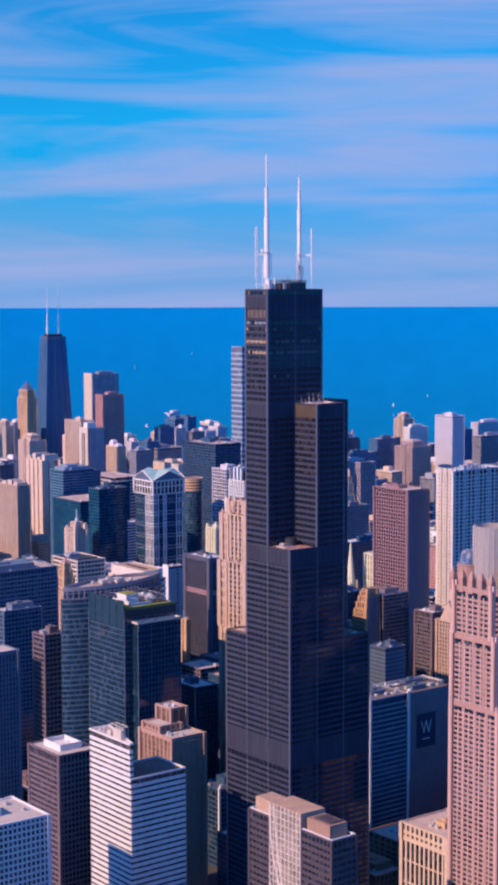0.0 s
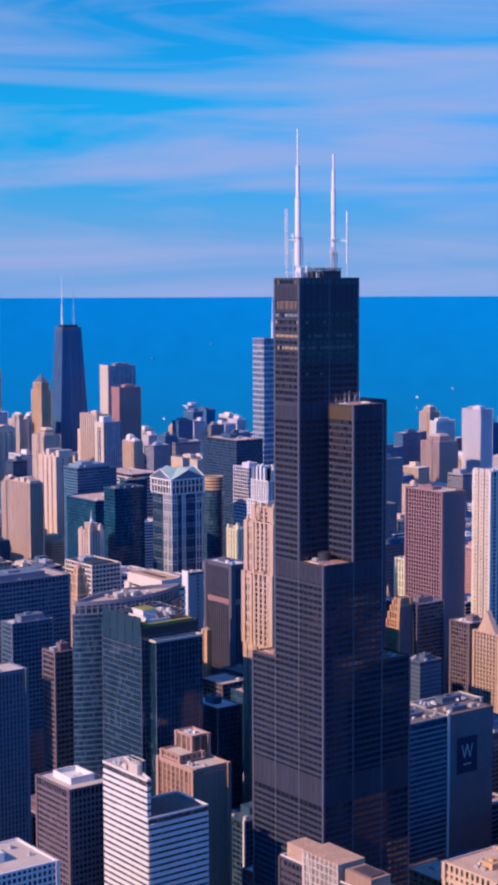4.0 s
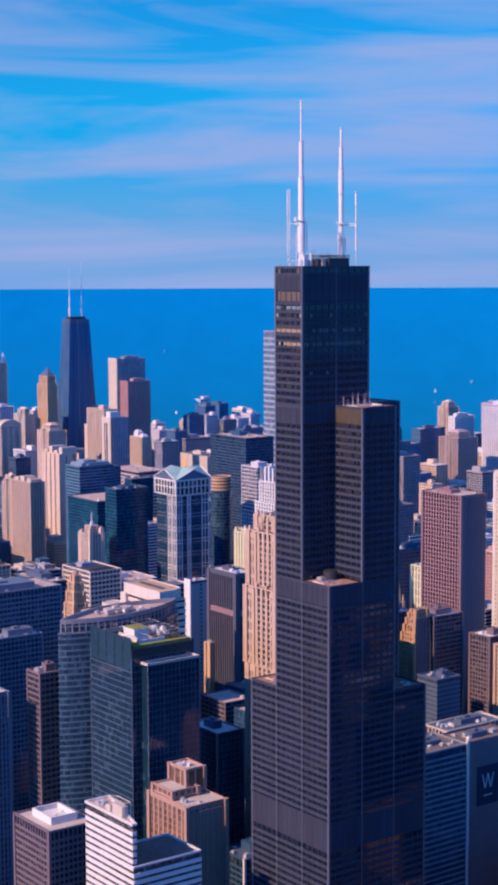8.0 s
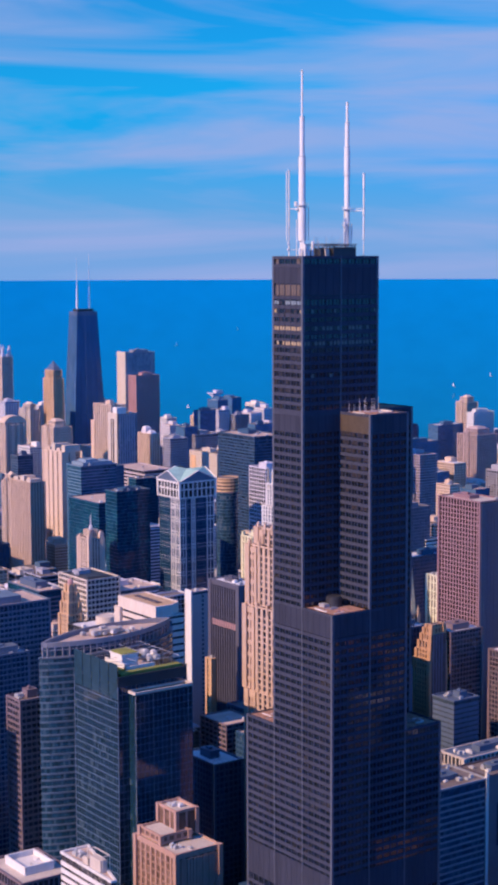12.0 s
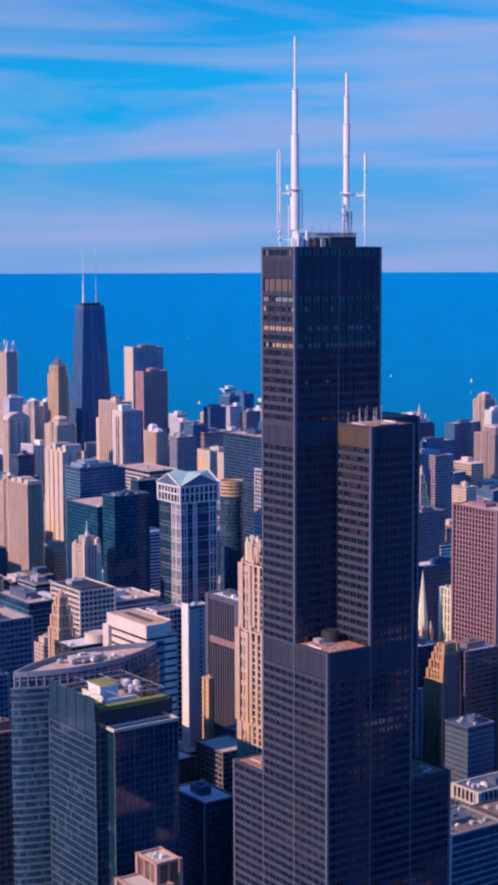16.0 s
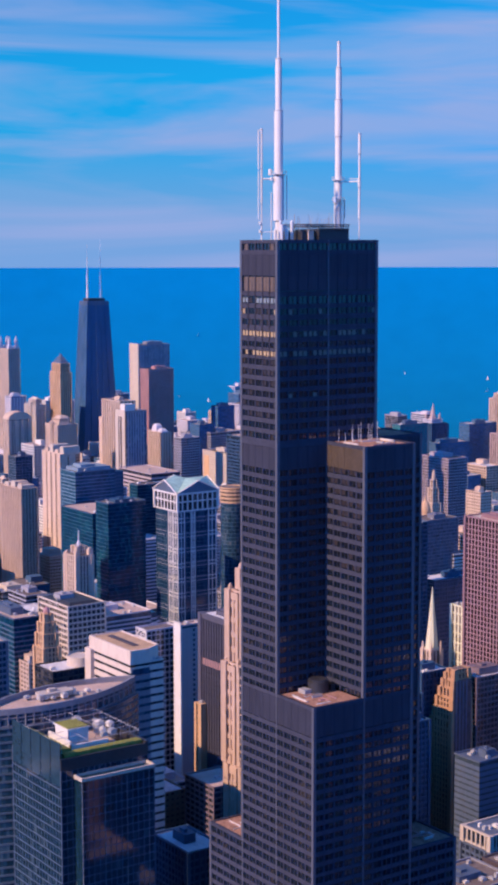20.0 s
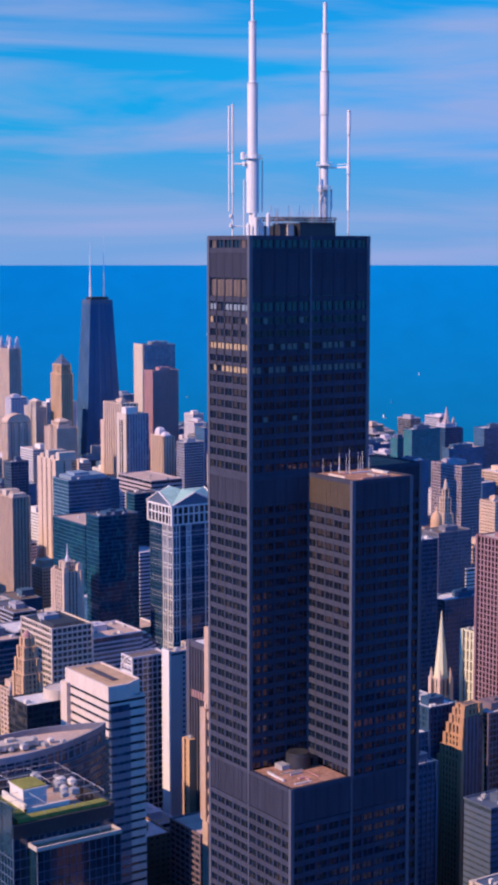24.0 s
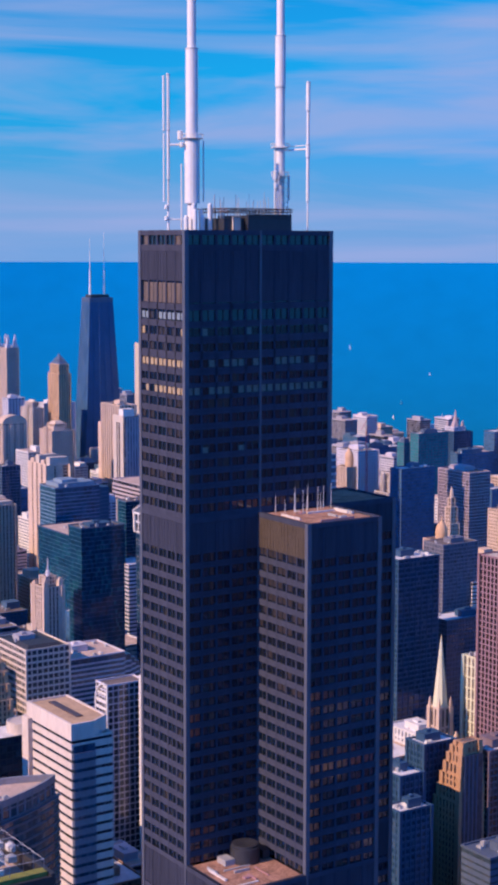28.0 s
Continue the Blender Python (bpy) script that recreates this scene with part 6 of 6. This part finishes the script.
tier(t, rect(0, 0, 22, 14), 0, 96, M_WHITE, G_DARK, band=2.4, bay=0, split=False)
V, F = [], []
lathe([(4.5, 80), (4.5, 104), (4.0, 107), (2.4, 109), (0.3, 110)], 14, V, F, -4, 12)
mesh_ob("drum", V, F, M_WHITE, t)
# gable over the golden block
V, F = [], []
V += [(420.2, 268, 117), (420.2, 292, 117), (420.2, 280, 138), (426, 268, 117), (426, 292, 117), (426, 280, 138)]
F += [(1, 0, 2), (3, 4, 5), (0, 1, 4, 3), (0, 3, 5, 2), (4, 1, 2, 5)]
gold = next(o for o in scene.objects if o.name == "gold_block")
gable = mesh_ob("gable", [(x - 421, y - 264, z) for x, y, z in V], F, M_APRICOT, gold)

# ---- sailing boats on the lake ----
m_sail = mat("sailcloth", (0.78, 0.78, 0.76), 0.8, 0, 0.06)
BOATS = [(1912, 2787, 266), (1755, 2834, 231), (2208, 2297, 137), (2180, 2266, 113), (2298, 2261, 159), (1651, 2627, 91), (1774, 2519, 81), (1987, 2615, 199), (2075, 2436, 145), (1966, 2399, 92), (1919, 2366, 64), (2007, 2308, 69), (1863, 2332, 38), (1801, 2362, 33)]
boat = thing("sailing_boat", BOATS[0], "small white sailing boat far out on the lake", "boat", "boats on the lake")
V, F = [], []
prism([(-5, -0.6), (3, -1.3), (6, 0), (3, 1.3), (-5, 0.6)], -0.6, 1.2, V, F, [(-5.4, -0.9), (3, -1.7), (7, 0), (3, 1.7), (-5.4, 0.9)])
mesh_ob("hull", V, F, M_WHITE, boat)
V, F = [], []
V += [(0.3, -0.05, 2), (-5, -0.4, 2.2), (0.3, -0.05, 13.5), (0.3, 0.05, 2), (-5, -0.3, 2.2), (0.3, 0.05, 13.5)]
F += [(0, 2, 1), (3, 4, 5), (0, 1, 4, 3), (1, 2, 5, 4), (2, 0, 3, 5)]
mesh_ob("mainsail", V, F, m_sail, boat)
V, F = [], []
rod((0.5, 0, 0.5), (0.5, 0, 14.2), 0.12, V, F)
mesh_ob("mast", V, F, M_UNIT, boat)
boat.location.z += 0.5
boat.scale = (0.65, 0.65, 0.65)
for k, (x, y, z) in enumerate(BOATS[1:]):
    copy_thing(boat, pose(x, y, z + 0.5, 0, 0, 40 + 67 * k))

block("narrow_block", "narrow golden brick building in a sunlit gap", 241, 470, 112, 2.6, 6.5, M_GOLDEN, G_SHOP, fh=3.9, band=1.5, bay=3.5, pw=1.2, kit=2, house=0)
# slate walls hold the shade that falls on this paler block
block("dark_low_block", "plain low block with shade put into its slate-grey walls", 332, 274, 104, 26, 24, M_STEEL, G_SHADED, roof=M_STEEL, fh=3.9, band=2.6, bay=0, proud=0.1, kit=5, house=0.3)
# domed stone building and its slender neighbour
t = thing("domed_tower", (828, 910, 0), "cream stone tower under an ochre dome", "building")
tier(t, rect(0, 0, 26, 26), 0, 132, M_CREAM, G_SHOP, band=1.2, bay=3.8, pw=1.6, split=False)
V, F = [], []
lathe([(6.4, 131), (6.4, 137), (6.7, 137.5), (6.0, 142.5), (4.4, 146.5), (2.2, 149), (0.9, 151), (0.7, 155)], 20, V, F, 13, 13)
mesh_ob("dome", V, F, M_GOLDEN, t, "ochre dome")
t = thing("slender_tower", (880, 955, 0), "slender pale stone tower with a pinnacle", "building")
for g, z0, z1 in ((0, 0, 138), (1.8, 138, 156), (3.6, 156, 166)):
    tier(t, rect(3 + g, 3 + g, 12 - 2 * g, 12 - 2 * g), z0, z1, M_CREAM, G_SHOP, band=1.0, bay=3.4, pw=1.6, split=False, parapet=0.6)
V, F = [], []
lathe([(2.4, 165), (2.0, 172), (0.3, 178)], 8, V, F, 9, 9)
mesh_ob("pinnacle", V, F, M_CREAM, t)
t = thing("gothic_crown_tower", (1068, 1300, 0), "pale gothic tower with a buttressed crown", "building")
tier(t, rect(0, 0, 30, 30), 0, 112, M_BEIGE, G_SHOP, band=1.0, bay=3.6, pw=1.8, split=False)
tier(t, rect(7, 7, 16, 16), 112, 138, M_BEIGE, G_SHOP, fh=13, band=1.0, bay=3.6, pw=1.8, split=False)
for k in range(8):
    V, F = [], []
    a = k * math.tau / 8
    prism(rect(15 + 12.5 * math.cos(a) - 1.2, 15 + 12.5 * math.sin(a) - 1.2, 2.4, 2.4), 111, 132, V, F)
    prism(rect(15 + 12.5 * math.cos(a) - 1.2, 15 + 12.5 * math.sin(a) - 1.2, 2.4, 2.4), 132, 141, V, F, rect(15 + 12.5 * math.cos(a) - 0.1, 15 + 12.5 * math.sin(a) - 0.1, 0.2, 0.2))
    mesh_ob("buttress", V, F, M_BEIGE, t)
t = thing("gilded_tower", (1120, 1462, 0), "cream tower with a small gilded dome", "building")
tier(t, rect(0, 0, 26, 26), 0, 124, M_CREAM, G_SHOP, band=1.0, bay=3.6, pw=1.8, split=False)
V, F = [], []
lathe([(6, 123), (6, 134), (6.6, 135), (5.6, 141), (3, 145), (0.3, 150)], 16, V, F, 13, 13)
mesh_ob("dome", V, F, M_GOLDEN, t, "gilded dome")

# red tower crane and a domed pavilion by the shore
t = thing("tower_crane", (906, 1138, 0), "red steel lattice tower crane over the far blocks", "crane")
m_crane = mat("red_crane_paint", (0.55, 0.07, 0.10), 0.5, 0, 0.1)
V, F = [], []
for a, b in ((-1, -1), (1, -1), (1, 1), (-1, 1)):
    rod((a, b, 0), (a, b, 226), 0.25, V, F, 4)
for k in range(56):
    s = 1 if k % 2 else -1
    rod((-s, -1, k * 4), (s, -1, k * 4 + 4), 0.12, V, F, 4)
    rod((-1, -s, k * 4), (-1, s, k * 4 + 4), 0.12, V, F, 4)
mesh_ob("crane_mast", V, F, m_crane, t)
V, F = [], []
for a in (-0.8, 0.8):
    rod((-8, a, 222), (5, a, 240), 0.25, V, F, 4)
    rod((-3, 0, 228), (5, a, 224), 0.2, V, F, 4)
mesh_ob("crane_jib", V, F, m_crane, t)
t = thing("domed_pavilion", (1311, 1453, 0), "pale stone pavilion with a pointed dome", "building")
tier(t, rect(-16, -16, 32, 32), 0, 166, M_NAVY, G_BLUE, band=1.4, bay=4, pw=0.8, split=False)
tier(t, rect(-10, -10, 20, 20), 166, 172, M_LILAC, G_PALE, band=1.8, bay=4, pw=1.6, split=False)
V, F = [], []
lathe([(7, 171), (5.2, 175), (3.6, 180), (2.2, 186), (1.0, 192), (0.2, 197)], 8, V, F)
mesh_ob("dome", V, F, LOOK["rose"][0], t, "pointed pinkish dome")
for a, b in ((-9, -9), (6, -9), (-9, 6), (6, 6)):
    V, F = [], []
    prism(rect(a, b, 3, 3), 171, 176, V, F)
    prism(rect(a, b, 3, 3), 176, 181, V, F, rect(a + 1.3, b + 1.3, 0.4, 0.4))
    mesh_ob("pinnacle", V, F, LOOK["rose"][0], t)
